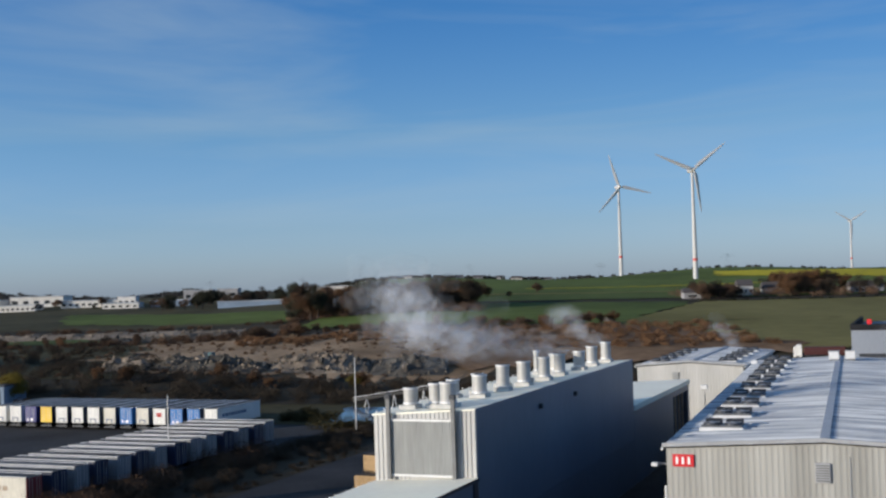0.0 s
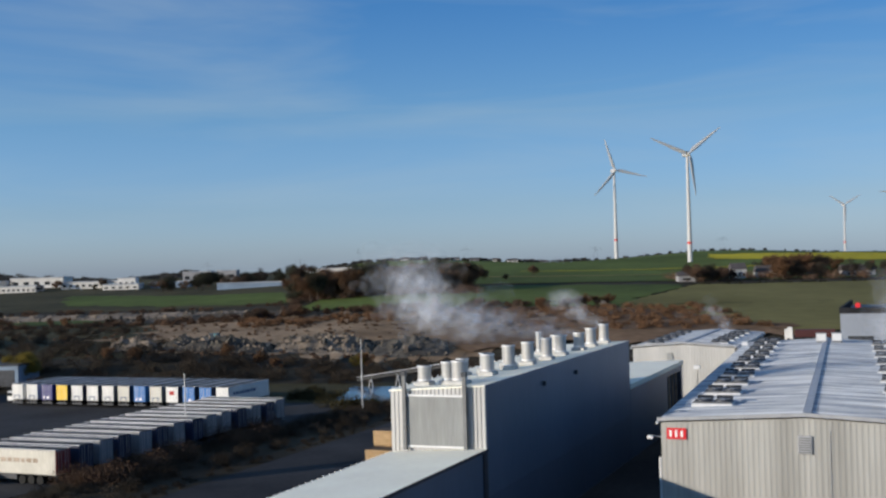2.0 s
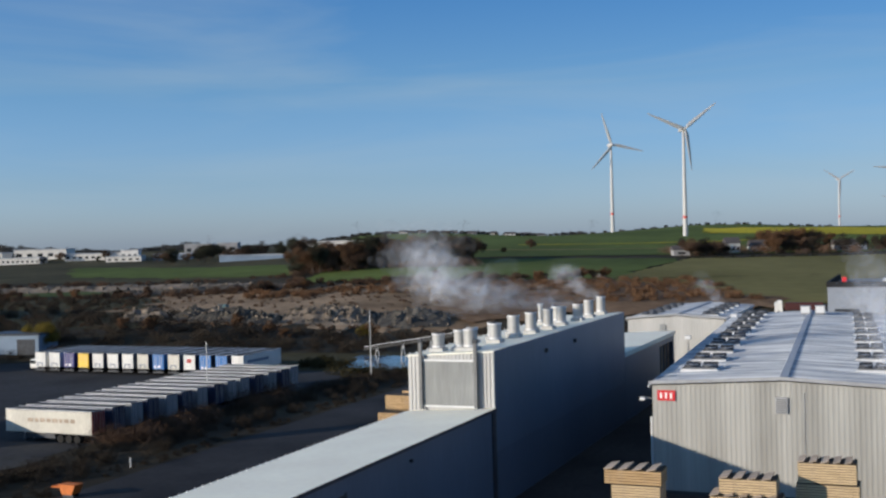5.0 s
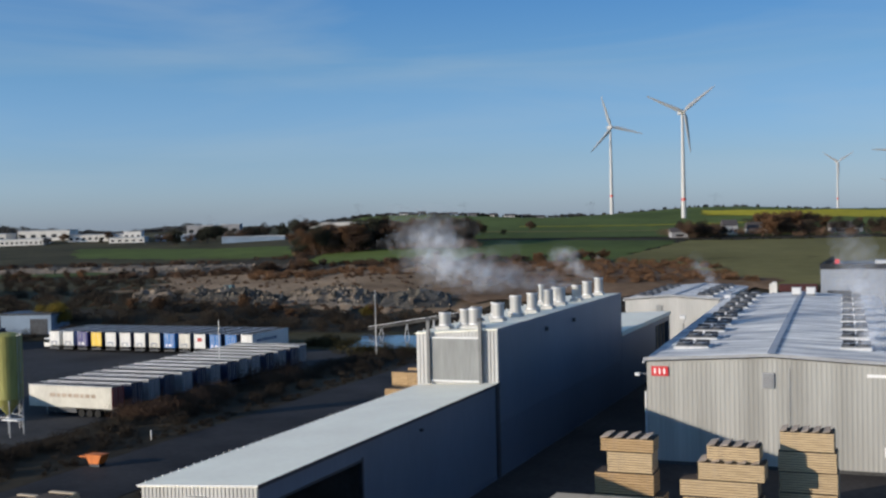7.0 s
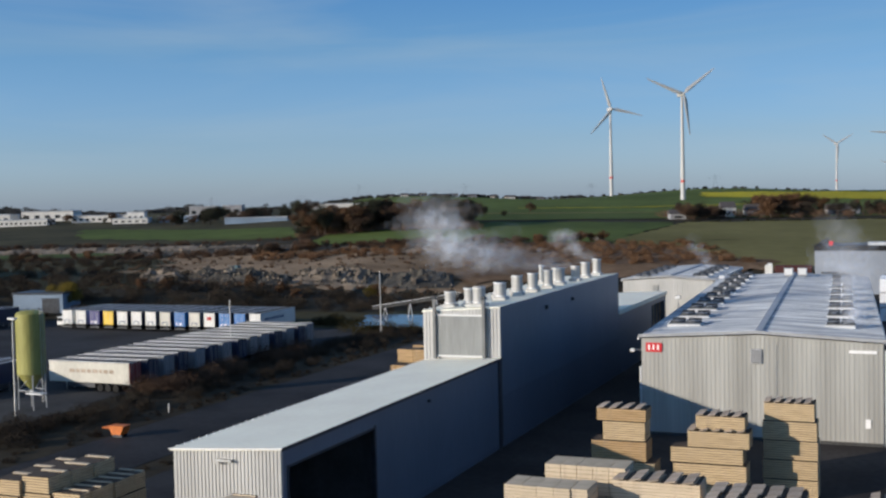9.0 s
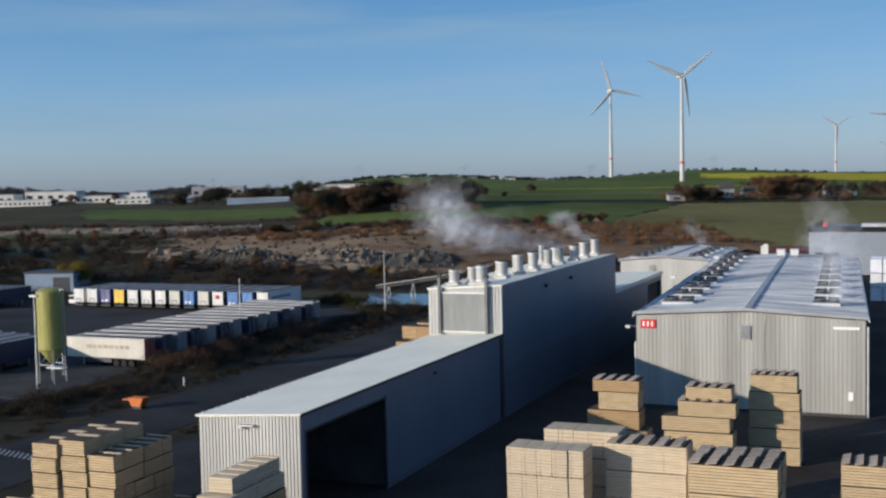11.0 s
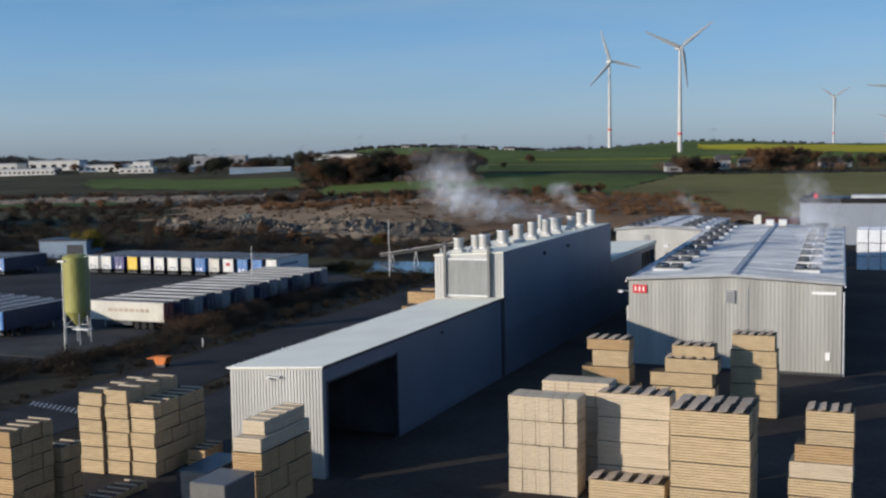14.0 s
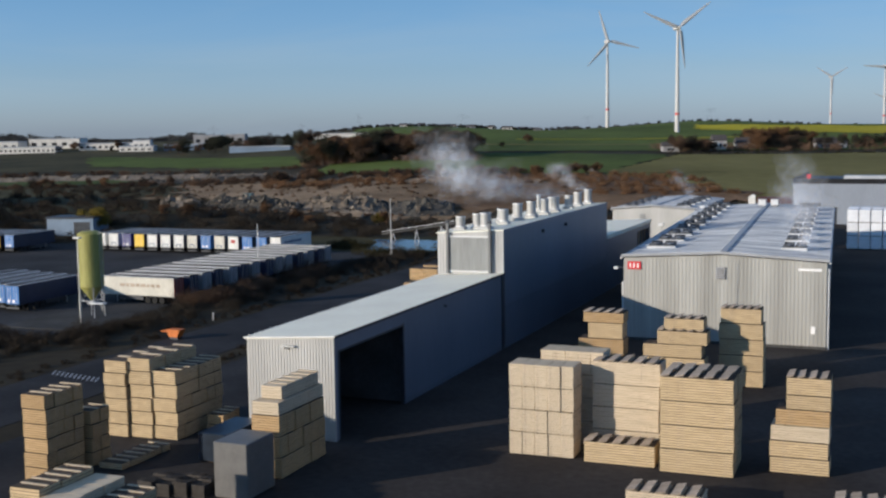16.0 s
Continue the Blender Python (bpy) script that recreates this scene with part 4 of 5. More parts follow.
# ---- timber packs ----
def pack_meshes(w, d, h, material, layers, seed):
    """Boards of a pack (w across, d deep, h high) as layers with uneven ends, its bearers and a core coloured dark as
    gap shade.
    """
    rng = random.Random(seed)
    bm = bmesh.new()
    step = (h - 0.07) / layers
    for k in range(layers):
        z = 0.07 + k * step
        a, b, c, e = (rng.uniform(0, 0.028) for _ in range(4))
        box(bm, -w / 2 + a, w / 2 - b, c, d - e, z, z + step - (0.024 if material == "wood_pale" else 0.05))
    boards = mesh_of("boards", bm, material)
    # core in the dark bearer colour imitates shade between the board layers
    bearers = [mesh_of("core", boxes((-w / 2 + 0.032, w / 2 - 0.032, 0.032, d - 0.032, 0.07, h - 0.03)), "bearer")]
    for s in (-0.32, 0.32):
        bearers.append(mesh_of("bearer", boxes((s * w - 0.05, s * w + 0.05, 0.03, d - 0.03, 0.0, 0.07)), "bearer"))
    straps = []
    for s in (-0.25, 0.25):
        straps.append(mesh_of("strap", boxes((s * w - 0.012, s * w + 0.012, -0.006, -0.001, 0.07, h)), "wood_grey"))
    return boards, bearers, straps


PACKS = {}
LABEL = {"wood_pale": "pale fresh sawn timber pack", "wood_tan": "honey-coloured sawn timber pack", "wood_ochre": "weathered ochre timber pack"}


def pack(x, y, z, w, d, h, material, turn, group, layers=8, capped=False):
    """One pack with its near left corner's middle at x, y."""
    layers = min(layers, max(3, round(h / 0.2)))
    key = (round(w, 2), round(d, 2), round(h, 2), material, layers, random.randrange(3))
    if key not in PACKS:
        PACKS[key] = pack_meshes(w, d, h, material, layers, len(PACKS))
    boards, bearers, straps = PACKS[key]
    t = thing("timber_pack", LABEL[material] + ((" under pale battens" if abs(turn - 90) < 5 else " under grey cover boards") if capped else " stacked on bearers"), "timber pack", group)
    t.matrix_basis = pose(x, y, z, 0, 0, turn)
    tagged(part("lumber", boards, material, t), kind="stuff")
    for b in bearers:
        part("sticker_layer" if b.name.startswith("core") else "bearer", b, "bearer", t)
    for b in straps[:1]:
        part("strap", b, "wood_grey", t)
    if capped:
        flat = abs(turn - 90) < 5
        k2 = ("cap", round(w, 2), round(d, 2), flat)
        if k2 not in PACKS:
            bm = bmesh.new()
            vs = box(bm, -w * 0.5, w * 0.22, -0.08, d + 0.08, 0, 0.1)
            for v in vs:
                v.co.z += 0.1 * (v.co.x + w * 0.5) / w
            if flat:
                bm.free()
                bm = boxes((w * 0.2, w * 0.36, -0.04, d * 0.9, 0, 0.07))
            PACKS[k2] = mesh_of("batten" if flat else "cover_board", bm, "wood_pale" if flat else "wood_grey")
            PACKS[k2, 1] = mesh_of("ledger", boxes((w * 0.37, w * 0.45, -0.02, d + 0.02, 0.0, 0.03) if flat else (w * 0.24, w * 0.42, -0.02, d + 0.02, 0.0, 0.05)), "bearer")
        part("batten" if flat else "cover_board", PACKS[k2], "wood_grey", t, at=pose(0, 0, h))
        part("ledger", PACKS[k2, 1], "bearer", t, at=pose(0, 0, h))
    return t


def wide(x0, y, z, w, d, h, material, group, layers, caps=0):
    """One pack as wide as its pile, from the near left corner, with caps cover boards laid across its top."""
    t = pack(x0 + w / 2, y, z, w, d, h, material, random.uniform(-0.3, 0.3), group, layers)
    for i in range(caps):
        cw = w / caps
        key = ("wide cap", round(cw, 2), round(d, 2))
        if key not in PACKS:
            bm = bmesh.new()
            for v in box(bm, -cw * 0.5, cw * 0.14, -0.08, d + 0.08, 0, 0.08):
                v.co.z += 0.2 * (v.co.x + cw * 0.5) / cw
            PACKS[key] = mesh_of("cover_board", bm, "wood_grey")
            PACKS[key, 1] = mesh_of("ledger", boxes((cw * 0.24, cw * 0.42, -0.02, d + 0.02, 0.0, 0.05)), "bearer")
        lift = random.uniform(-0.015, 0.02)
        part("cover_board", PACKS[key], "wood_grey", t, at=pose(-w / 2 + (i + 0.5) * cw, 0, h + lift, 0, 0, random.uniform(-1.2, 1.2)))
        part("ledger", PACKS[key, 1], "bearer", t, at=pose(-w / 2 + (i + 0.5) * cw, 0, h))
    for s in (-0.41, -0.19, 0.22, 0.4):
        if (w, h, s, "strap") not in PACKS:
            PACKS[w, h, s, "strap"] = mesh_of("strap", boxes((s * w - 0.008, s * w + 0.008, -0.006, -0.002, 0.07, h)), "wood_grey")
        part("strap", PACKS[w, h, s, "strap"], "bearer", t)
    if caps:
        tagged(t, LABEL[material] + " under grey cover boards")
    return t


def pile(x0, y, tiers, w, d, h, material, group, layers, caps=0):
    """Wide packs one on another, a little out of line."""
    for j in range(tiers):
        wide(x0 + random.uniform(-0.05, 0.05), y + random.uniform(-0.06, 0.06), 0.025 + j * h, w + random.uniform(-0.06, 0.04), d, h, material, group, layers, caps if j == tiers - 1 else 0)


def stack(x0, y0, cols, tiers, w, d, h, material, group, turn=0, layers=8, capped=True, jitter=0.04, skip=()):
    """cols x tiers of packs from the near left corner, going along the turned x."""
    c, s = math.cos(radians(turn)), math.sin(radians(turn))
    for j in range(tiers):
        for i in range(cols):
            if (i, j) in skip:
                continue
            top = j == tiers - 1 or (i, j + 1) in skip
            u = (i + 0.5) * w + random.uniform(-jitter, jitter) * 0.2
            v = random.uniform(-jitter, jitter) * 2.2
            pack(x0 + c * u - s * v, y0 + s * u + c * v, 0.025 + j * h, w - 0.006, d, h, material, turn + random.uniform(-0.5, 0.5), group, layers, capped and top)


G = "timber packs by the hall"
stack(-23.85, 69.4, 5, 4, 1.07, 2.5, 1.86, "wood_pale", G, capped=False, layers=11)
stack(-22.6, 74.0, 1, 3, 5.3, 2.5, 1.95, "wood_pale", G, capped=False, layers=11)
for i in range(5):
    pack(-22.05 + i * 1.07, 74.0, 5.875, 1.06, 2.5, 1.95, "wood_pale", 0, G, 7)
pile(-17.7, 72.4, 4, 5.45, 2.5, 1.86, "wood_pale", G, 11, 5)
pile(-17.5, 69.0, 1, 5.6, 1.95, 1.7, "wood_tan", G, 9, 5)
pile(-11.4, 68.3, 4, 5.5, 2.3, 1.86, "wood_tan", G, 15, 5)
stack(-11.4, 70.9, 1, 3, 5.45, 2.3, 1.86, "wood_tan", G, layers=13, capped=False)
for i in range(5):
    pack(-10.85 + i * 1.1, 70.9, 5.605, 1.09, 2.3, 1.86, "wood_tan", 0, G, 13, True)
pile(-25.0, 94.8, 2, 5.4, 2.4, 1.68, "wood_tan", G, 11)
wide(-25.0, 94.9, 3.385, 4.6, 2.4, 1.68, "wood_ochre", G, 11)
wide(-24.0, 95.0, 5.065, 3.5, 2.2, 1.6, "wood_tan", G, 10)
wide(-24.5, 95.0, 6.665, 4.1, 2.2, 1.05, "wood_ochre", G, 6, 4)
pile(-18.4, 95.8, 2, 5.9, 2.4, 1.68, "wood_tan", G, 10)
wide(-18.6, 95.9, 3.385, 5.8, 2.2, 1.3, "wood_tan", G, 9)
wide(-17.2, 95.9, 4.685, 4.9, 2.2, 1.35, "wood_tan", G, 9, 5)
wide(-16.6, 96.3, 6.035, 3.9, 2.2, 1.2, "wood_tan", G, 8, 4)
pile(-11.7, 99.8, 4, 4.35, 2.4, 1.6, "wood_tan", G, 11)
wide(-11.6, 99.9, 6.425, 4.0, 2.2, 1.5, "wood_tan", G, 9, 5)
pile(-3.6, 70.9, 2, 4.3, 2.4, 1.25, "wood_tan", G, 10)
wide(-3.55, 70.95, 2.525, 4.25, 2.35, 1.2, "wood_pale", G, 10)
wide(-3.2, 71.0, 3.725, 3.9, 2.3, 1.25, "wood_ochre", G, 9)
wide(-2.45, 71.0, 4.975, 3.2, 2.3, 1.1, "wood_tan", G, 9)
wide(-2.45, 71.0, 6.075, 3.2, 2.3, 1.35, "wood_tan", G, 10, 4)
pile(-11.8, 58.6, 1, 5.2, 2.3, 1.4, "wood_pale", G, 8, 5)
pile(1.6, 61.5, 1, 4.2, 2.3, 1.1, "wood_pale", G, 7, 4)

G = "timber packs by the low shed"
stack(-51.9, 63.8, 6, 5, 1.2, 2.35, 1.2, "wood_tan", G, turn=90, layers=10)
stack(-54.3, 63.6, 3, 6, 2.3, 2.25, 1.17, "wood_tan", G, turn=90, layers=10)
stack(-56.7, 63.3, 3, 6, 2.3, 2.25, 1.12, "wood_tan", G, turn=90, layers=10)
stack(-59.1, 63.6, 3, 2, 1.0, 2.0, 0.98, "wood_tan", G, turn=90, layers=8)
stack(-54.1, 50.2, 4, 6, 1.08, 2.2, 1.13, "wood_ochre", G, turn=90, layers=10)
stack(-53.7, 55.0, 2, 4, 1.08, 2.0, 1.13, "wood_ochre", G, turn=90, layers=10)
stack(-37.9, 57.0, 6, 3, 1.2, 2.4, 1.62, "wood_ochre", G, turn=90, layers=10, capped=False)
for i in range(6):
    pack(-38.0, 57.6 + i * 1.2, 4.885, 1.18, 2.3, 1.05, "wood_pale", 90, G, 8)
for i in range(5):
    pack(-38.2, 58.5 + i * 1.2, 5.935, 1.18, 1.8, 1.05, "wood_pale", 90, G, 8, True)
stack(-50.9, 54.9, 6, 1, 1.05, 2.2, 0.55, "wood_tan", G, turn=90, layers=3)
stack(-49.2, 66.6, 3, 2, 1.0, 1.6, 0.9, "wood_ochre", G, turn=90, layers=8)
stack(-43.9, 37.6, 5, 2, 1.05, 2.3, 2.2, "wood_tan", G, turn=90, layers=10)
stack(-41.4, 36.6, 6, 2, 1.05, 2.3, 2.0, "wood_pale", G, turn=90, layers=9, capped=False)
stack(-38.9, 37.6, 5, 2, 1.05, 2.3, 1.75, "wood_tan", G, turn=90, layers=9)
G = "ochre packs beyond the kiln"
stack(-69.0, 151.0, 3, 1, 1.2, 2.6, 1.9, "wood_ochre", G, layers=10, capped=False)
stack(-69.2, 154.0, 2, 2, 2.4, 2.6, 1.9, "wood_ochre", G, layers=10, capped=False)
stack(-68.2, 157.2, 2, 2, 2.4, 2.6, 2.0, "wood_ochre", G, layers=10, capped=False)


def wrapped(x0, x1, y0, y1, h, material, label, group):
    t = thing("wrapped_pack", label, "wrapped pack", group)
    t.location = (x0, y0, 0.025)
    bm = bmesh.new()
    box(bm, 0, x1 - x0, 0, y1 - y0, 0.12, h, bevel=0.07)
    part("wrap", bm, material, t)
    part("bearer", boxes((0.1, x1 - x0 - 0.1, 0.3, 0.45, 0, 0.12)), "bearer", t)
    part("bearer", boxes((0.1, x1 - x0 - 0.1, y1 - y0 - 0.45, y1 - y0 - 0.3, 0, 0.12)), "bearer", t)
    return t


wrapped(-40.2, -37.4, 51.4, 55.2, 4.2, "wrap_grey", "tall pack wrapped in grey film", "wrapped packs by the shed")
wrapped(-46.6, -43.9, 59.0, 64.6, 2.4, "wrap_blue", "low pack wrapped in blue film", "wrapped packs by the shed")
for i in range(6):
    for y, tiers in ((238.0, 3 if i != 5 else 2), (244.5, 3)):
        for j in range(tiers):
            t = wrapped(-6.0 + i * 2.35, -3.85 + i * 2.35, y, y + 4.0, 2.75, "wrap_white", "white film-wrapped timber pack", "white wrapped packs behind the hall")
            t.location.z += j * 2.77


def pallets(x, y, n, turn):
    t = thing("pallet_pile", "pile of dark weathered pallets on the yard", "pallets", "dark pallet piles")
    t.matrix_basis = pose(x, y, 0.025, 0, 0, turn)
    for k in range(n):
        z = k * 0.16
        for i in range(3):
            part("runner", boxes((-0.6, 0.6, i * 0.36, i * 0.36 + 0.09, z, z + 0.1)), "pallet_wood", t)
        for i in range(5):
            part("board", boxes((-0.6 + i * 0.27, -0.48 + i * 0.27, 0, 0.81, z + 0.101, z + 0.13)), "pallet_wood", t)


for i in range(4):
    for j in range(3):
        pallets(-45.4 + i * 1.3, 50.2 + j * 0.95 + i * 0.3, 7 - (i + j) % 2, random.uniform(-3, 3))
marker = thing("marker_post", "short white marker post at the roadside", "post")
marker.location = (-84.4, 119.6, 0.0)
part("shaft", tubes(((0, 0, -0.1), (0, 0, 1.0), 0.09, 0.08, 10)), "trim", marker)
part("cap", tubes(((0, 0, 1.0), (0, 0, 1.12), 0.1, 0.05, 10)), "trim", marker)

# hatched marking on the access road
for k in range(11):
    bm = boxes((-0.1, 0.1, -1.0, 1.0, 0.0, 0.012))
    tagged(part("road_marking", bm, "trim_grey", at=pose(-81.6 + k * 0.7, 83.4 - k * 0.15, 0.044, 0, 0, 28)), "worn white hatched road marking on asphalt", "road marking", "hatched road markings", "structure")


# ---- trucks ----
def truck(x, y, turn, cab, bed, label):
    t = thing("truck", label, "truck")
    t.matrix_basis = pose(x, y, ground_z(x, y) + 0.03, 0, 0, turn)
    c = part("cab", boxes((-1.2, 1.2, 0, 2.1, 0.6, 3.3), bevel=0.15), cab, t)
    part("windscreen", boxes((-1.05, 1.05, -0.02, 0.02, 1.9, 2.9)), "glass_dark", c)
    part("grille", boxes((-0.8, 0.8, -0.03, 0.01, 0.8, 1.6)), "dark_metal", c)
    part("air_deflector", boxes((-1.1, 1.1, 0.7, 2.0, 3.3, 3.8), bevel=0.1), cab, t)
    part("bed", boxes((-1.25, 1.25, 2.6, 12.5, 1.2, 3.2), bevel=0.05), bed, t)
    part("chassis", boxes((-0.5, 0.5, 1, 12.3, 0.7, 1.1)), "dark_metal", t)
    for yy in (1.0, 4.6, 9.6, 10.9):
        for s in (-1, 1):
            part("wheel", tubes(((0.85 * s, yy, 0.5), (1.22 * s, yy, 0.5), 0.5, 0.5, 14)), "rubber", t)


truck(-38.6, 338.0, -84, "tr_white", "tr_maroon", "white truck with a dark red trailer on the access road")
truck(-24.8, 352.0, -84, "tr_red", "tr_maroon", "red truck on the access road")
van = thing("van", "small white van parked by the grey building", "van")
van.location = (-167, 198, 0.03)
part("body", boxes((-0.95, 0.95, 0, 4.8, 0.4, 2.2), bevel=0.2), "tr_white", van)
part("windscreen", boxes((-0.85, 0.85, -0.02, 0.05, 1.3, 2.0)), "glass_dark", van)
for s in (-1, 1):
    for y in (0.9, 3.9):
        part("wheel", tubes(((0.7 * s, y, 0.35), (0.97 * s, y, 0.35), 0.35, 0.35, 12)), "rubber", van)


# ---- wind turbines ----
def turbine(x, y, z, hub, turn, first):
    """Three-bladed turbine; first: angle of a blade in degrees from level right, anticlockwise."""
    k = hub / 70.0
    t = thing("wind_turbine", "tall white wind turbine with a red tower band", "wind turbine", "wind turbines on the ridge")
    t.matrix_basis = pose(x, y, z, 0, 0, turn)
    for a, b, ra, rb, m in ((-6, 12.5, 1.7, 1.55, "turbine"), (12.5, 14.2, 1.55, 1.5, "turbine_red"), (14.2, hub - 1.2, 1.5, 0.8, "turbine")):
        part("tower" if m == "turbine" else "tower_band", tubes(((0, 0, a), (0, 0, b), ra * k, rb * k, 24)), m, t)
    bm = bmesh.new()
    box(bm, -1.5 * k, 1.5 * k, -2.5 * k, 5.5 * k, hub - 1.4 * k, hub + 1.6 * k, bevel=0.5 * k)
    part("nacelle", bm, "turbine", t)
    rotor = part("rotor_hub", tubes(((0, -2.4 * k, hub), (0, -4.8 * k, hub), 1.4 * k, 0.5 * k, 16)), "turbine", t)
    for b in range(3):
        a = radians(first + 120 * b)
        n, length = 14, 26.5 * k
        bm = bmesh.new()
        last = None
        for i in range(n + 1):
            s = i / n
            chord = k * (1.2 if s < 0.04 else 2.5 * (1 - s) ** 0.8 + 0.5) * (0.6 + 0.4 * min(1, s * 6))
            thick = k * (0.7 * (1 - s) + 0.2)
            r = 0.8 * k + s * length
            p = Vector((math.cos(a) * r, 0, math.sin(a) * r))
            side = Vector((-math.sin(a), 0, math.cos(a)))
            deep = Vector((0, 1, 0))
            ring = [bm.verts.new(p + side * cx * chord + deep * (cy * thick + cx * chord * 0.12) + Vector((0, -3.6 * k, hub))) for cx, cy in ((-0.3, 0), (0, 0.5), (0.7, 0), (0, -0.5))]
            if last:
                for j in range(4):
                    bm.faces.new((last[j], last[(j + 1) % 4], ring[(j + 1) % 4], ring[j]))
            last = ring
        bm.faces.new(last)
        part("blade", bm, "turbine", rotor)


turbine(-240.5, 987, 27.4, 71.8, 31, 108)
turbine(-150.5, 829, 21.0, 74.5, 31, 158)
turbine(-84.5, 1481, 24.4, 57.6, 28, 150)
turbine(-16, 1098, 18.8, 56.8, 28, 178)
turbine(-25.8, 1614, 14.0, 44.0, 28, 40)


# ---- trees and scrub ----
def tree_mesh(h, spread, seed, material, count, bare=0.0):
    rng = random.Random(seed)
    bm = bmesh.new()
    top = Vector((rng.uniform(-0.3, 0.3), rng.uniform(-0.3, 0.3), h * 0.62))
    tube(bm, (0, 0, -0.3), top, h * 0.028 + 0.05, h * 0.012, 7)
    centres, radii = [], []
    for k in range(9):
        a = k * 2.4 + rng.uniform(-0.4, 0.4)
        z0 = h * rng.uniform(0.12, 0.48)
        r = spread * rng.uniform(0.35, 0.95)
        e = Vector((math.cos(a) * r, math.sin(a) * r, min(h * 0.9, z0 + h * rng.uniform(0.12, 0.4))))
        tube(bm, (0, 0, z0), e, h * 0.011, h * 0.004, 5)
        centres.append(e)
        radii.append(spread * rng.uniform(0.35, 0.62))
    centres.append(top + Vector((0, 0, h * 0.2)))
    radii.append(spread * 0.55)
    trunk = mesh_of("trunk", bm, "bark")
    crown = scatter("crown", [tuple(c) for c in centres], radii, count, h * 0.0135, seed, 0.9, material)
    return trunk, crown


TREES = {}
for kind, m, seeds in (("brown", "leaf_brown", (1, 2, 3)), ("rust", "leaf_rust", (4, 5)), ("dark", "leaf_dark", (6, 7)), ("gold", "leaf_gold", (8, 9)), ("bare", "twigs", (10, 11))):
    TREES[kind] = [tree_mesh(10, 4.2, s, m, 9000 if kind != "bare" else 5000) for s in seeds]
TREE_LABEL = {"brown": "brown autumn tree with a thinning crown", "rust": "rust-coloured autumn tree in full leaf", "dark": "dark green evergreen tree with dense crown", "gold": "yellow autumn tree with a loose crown", "bare": "bare twiggy tree in late autumn"}


def tree(u, v, h, kind, group):
    x, y = xy(u, v)
    t = thing("tree", TREE_LABEL[kind], "tree", group)
    s = h / 10
    t.matrix_basis = pose(x, y, land(u, v), 0, 0, random.uniform(0, 360)) @ Matrix.Diagonal((s * random.uniform(0.9, 1.25), s * random.uniform(0.9, 1.25), s, 1))
    trunk, crown = random.choice(TREES[kind])
    part("trunk", trunk, "bark", t)
    part("crown", crown, "leaf_brown", t)


def wood(u0, u1, v0, v1, n, h0, h1, kinds, group):
    for _ in range(n):
        tree(random.uniform(u0, u1), random.uniform(v0, v1), random.uniform(h0, h1), random.choice(kinds), group)


wood(-58, -30, 520, 560, 26, 7, 13, ("brown", "brown", "dark", "rust"), "trees of the autumn copse")
wood(-30, 22, 530, 575, 44, 9, 15, ("rust", "brown", "brown", "bare", "dark"), "trees of the autumn copse")
wood(20, 40, 640, 655, 6, 4, 7, ("brown", "dark"), "trees of the autumn copse")
wood(126, 150, 575, 600, 14, 6, 9.5, ("brown", "bare", "dark"), "trees round the farm")
wood(172, 216, 590, 625, 24, 7, 12, ("brown", "rust", "bare", "bare"), "trees round the farm")
wood(224, 256, 606, 622, 12, 5.5, 8.5, ("brown", "dark", "bare"), "trees round the farm")
wood(-160, -70, 690, 730, 26, 6, 11, ("dark", "brown", "bare"), "trees by the far works")
wood(-146, -128, 745, 760, 6, 8, 11, ("dark",), "trees by the far works")
wood(-340, -190, 740, 775, 14, 4, 8, ("dark", "bare", "brown"), "trees by the far works")
wood(-128, -108, 268, 284, 5, 3, 6, ("gold", "bare", "brown"), "trees on the bank")
wood(-88, -78, 270, 276, 3, 5, 7, ("gold",), "trees on the bank")
wood(-210, -122, 268, 330, 34, 4, 9, ("bare", "dark", "brown"), "trees on the bank")
wood(-76, -10, 284, 300, 9, 2.5, 5, ("gold", "bare", "rust"), "trees on the bank")
wood(-160, -50, 440, 452, 16, 2, 4.5, ("bare", "rust", "brown"), "trees by the meadow")
wood(-60, 25, 430, 452, 18, 2.5, 5, ("rust", "rust", "brown"), "trees by the meadow")
wood(30, 70, 430, 440, 12, 2.5, 5, ("rust", "brown"), "trees by the meadow")
wood(60, 66, 680, 690, 1, 6, 7, ("brown",), "trees in the fields")
wood(40, 44, 640, 650, 2, 3, 4, ("dark",), "trees in the fields")


def thicket(name, rows, count, size, material, label, seed, height=(1.0, 3.0), plan=False):
    """A mass of scrub: rows of (u0, u1, v0, v1, clumps)."""
    rng = random.Random(seed)
    centres, radii = [], []
    for u0, u1, v0, v1, n in rows:
        for _ in range(n):
            u, v = rng.uniform(u0, u1), rng.uniform(v0, v1)
            h = rng.uniform(*height)
            x, y = (u, v) if plan else xy(u, v)
            u, v = uv(x, y)
            centres.append((x, y, land(u, v) + h * 0.35))
            radii.append((h * 0.9, h * 0.9, h * 0.6))
    me = scatter(name, centres, radii, count, size, seed, 1.0, material)
    return tagged(new(name, me), label, "scrub", kind="stuff")


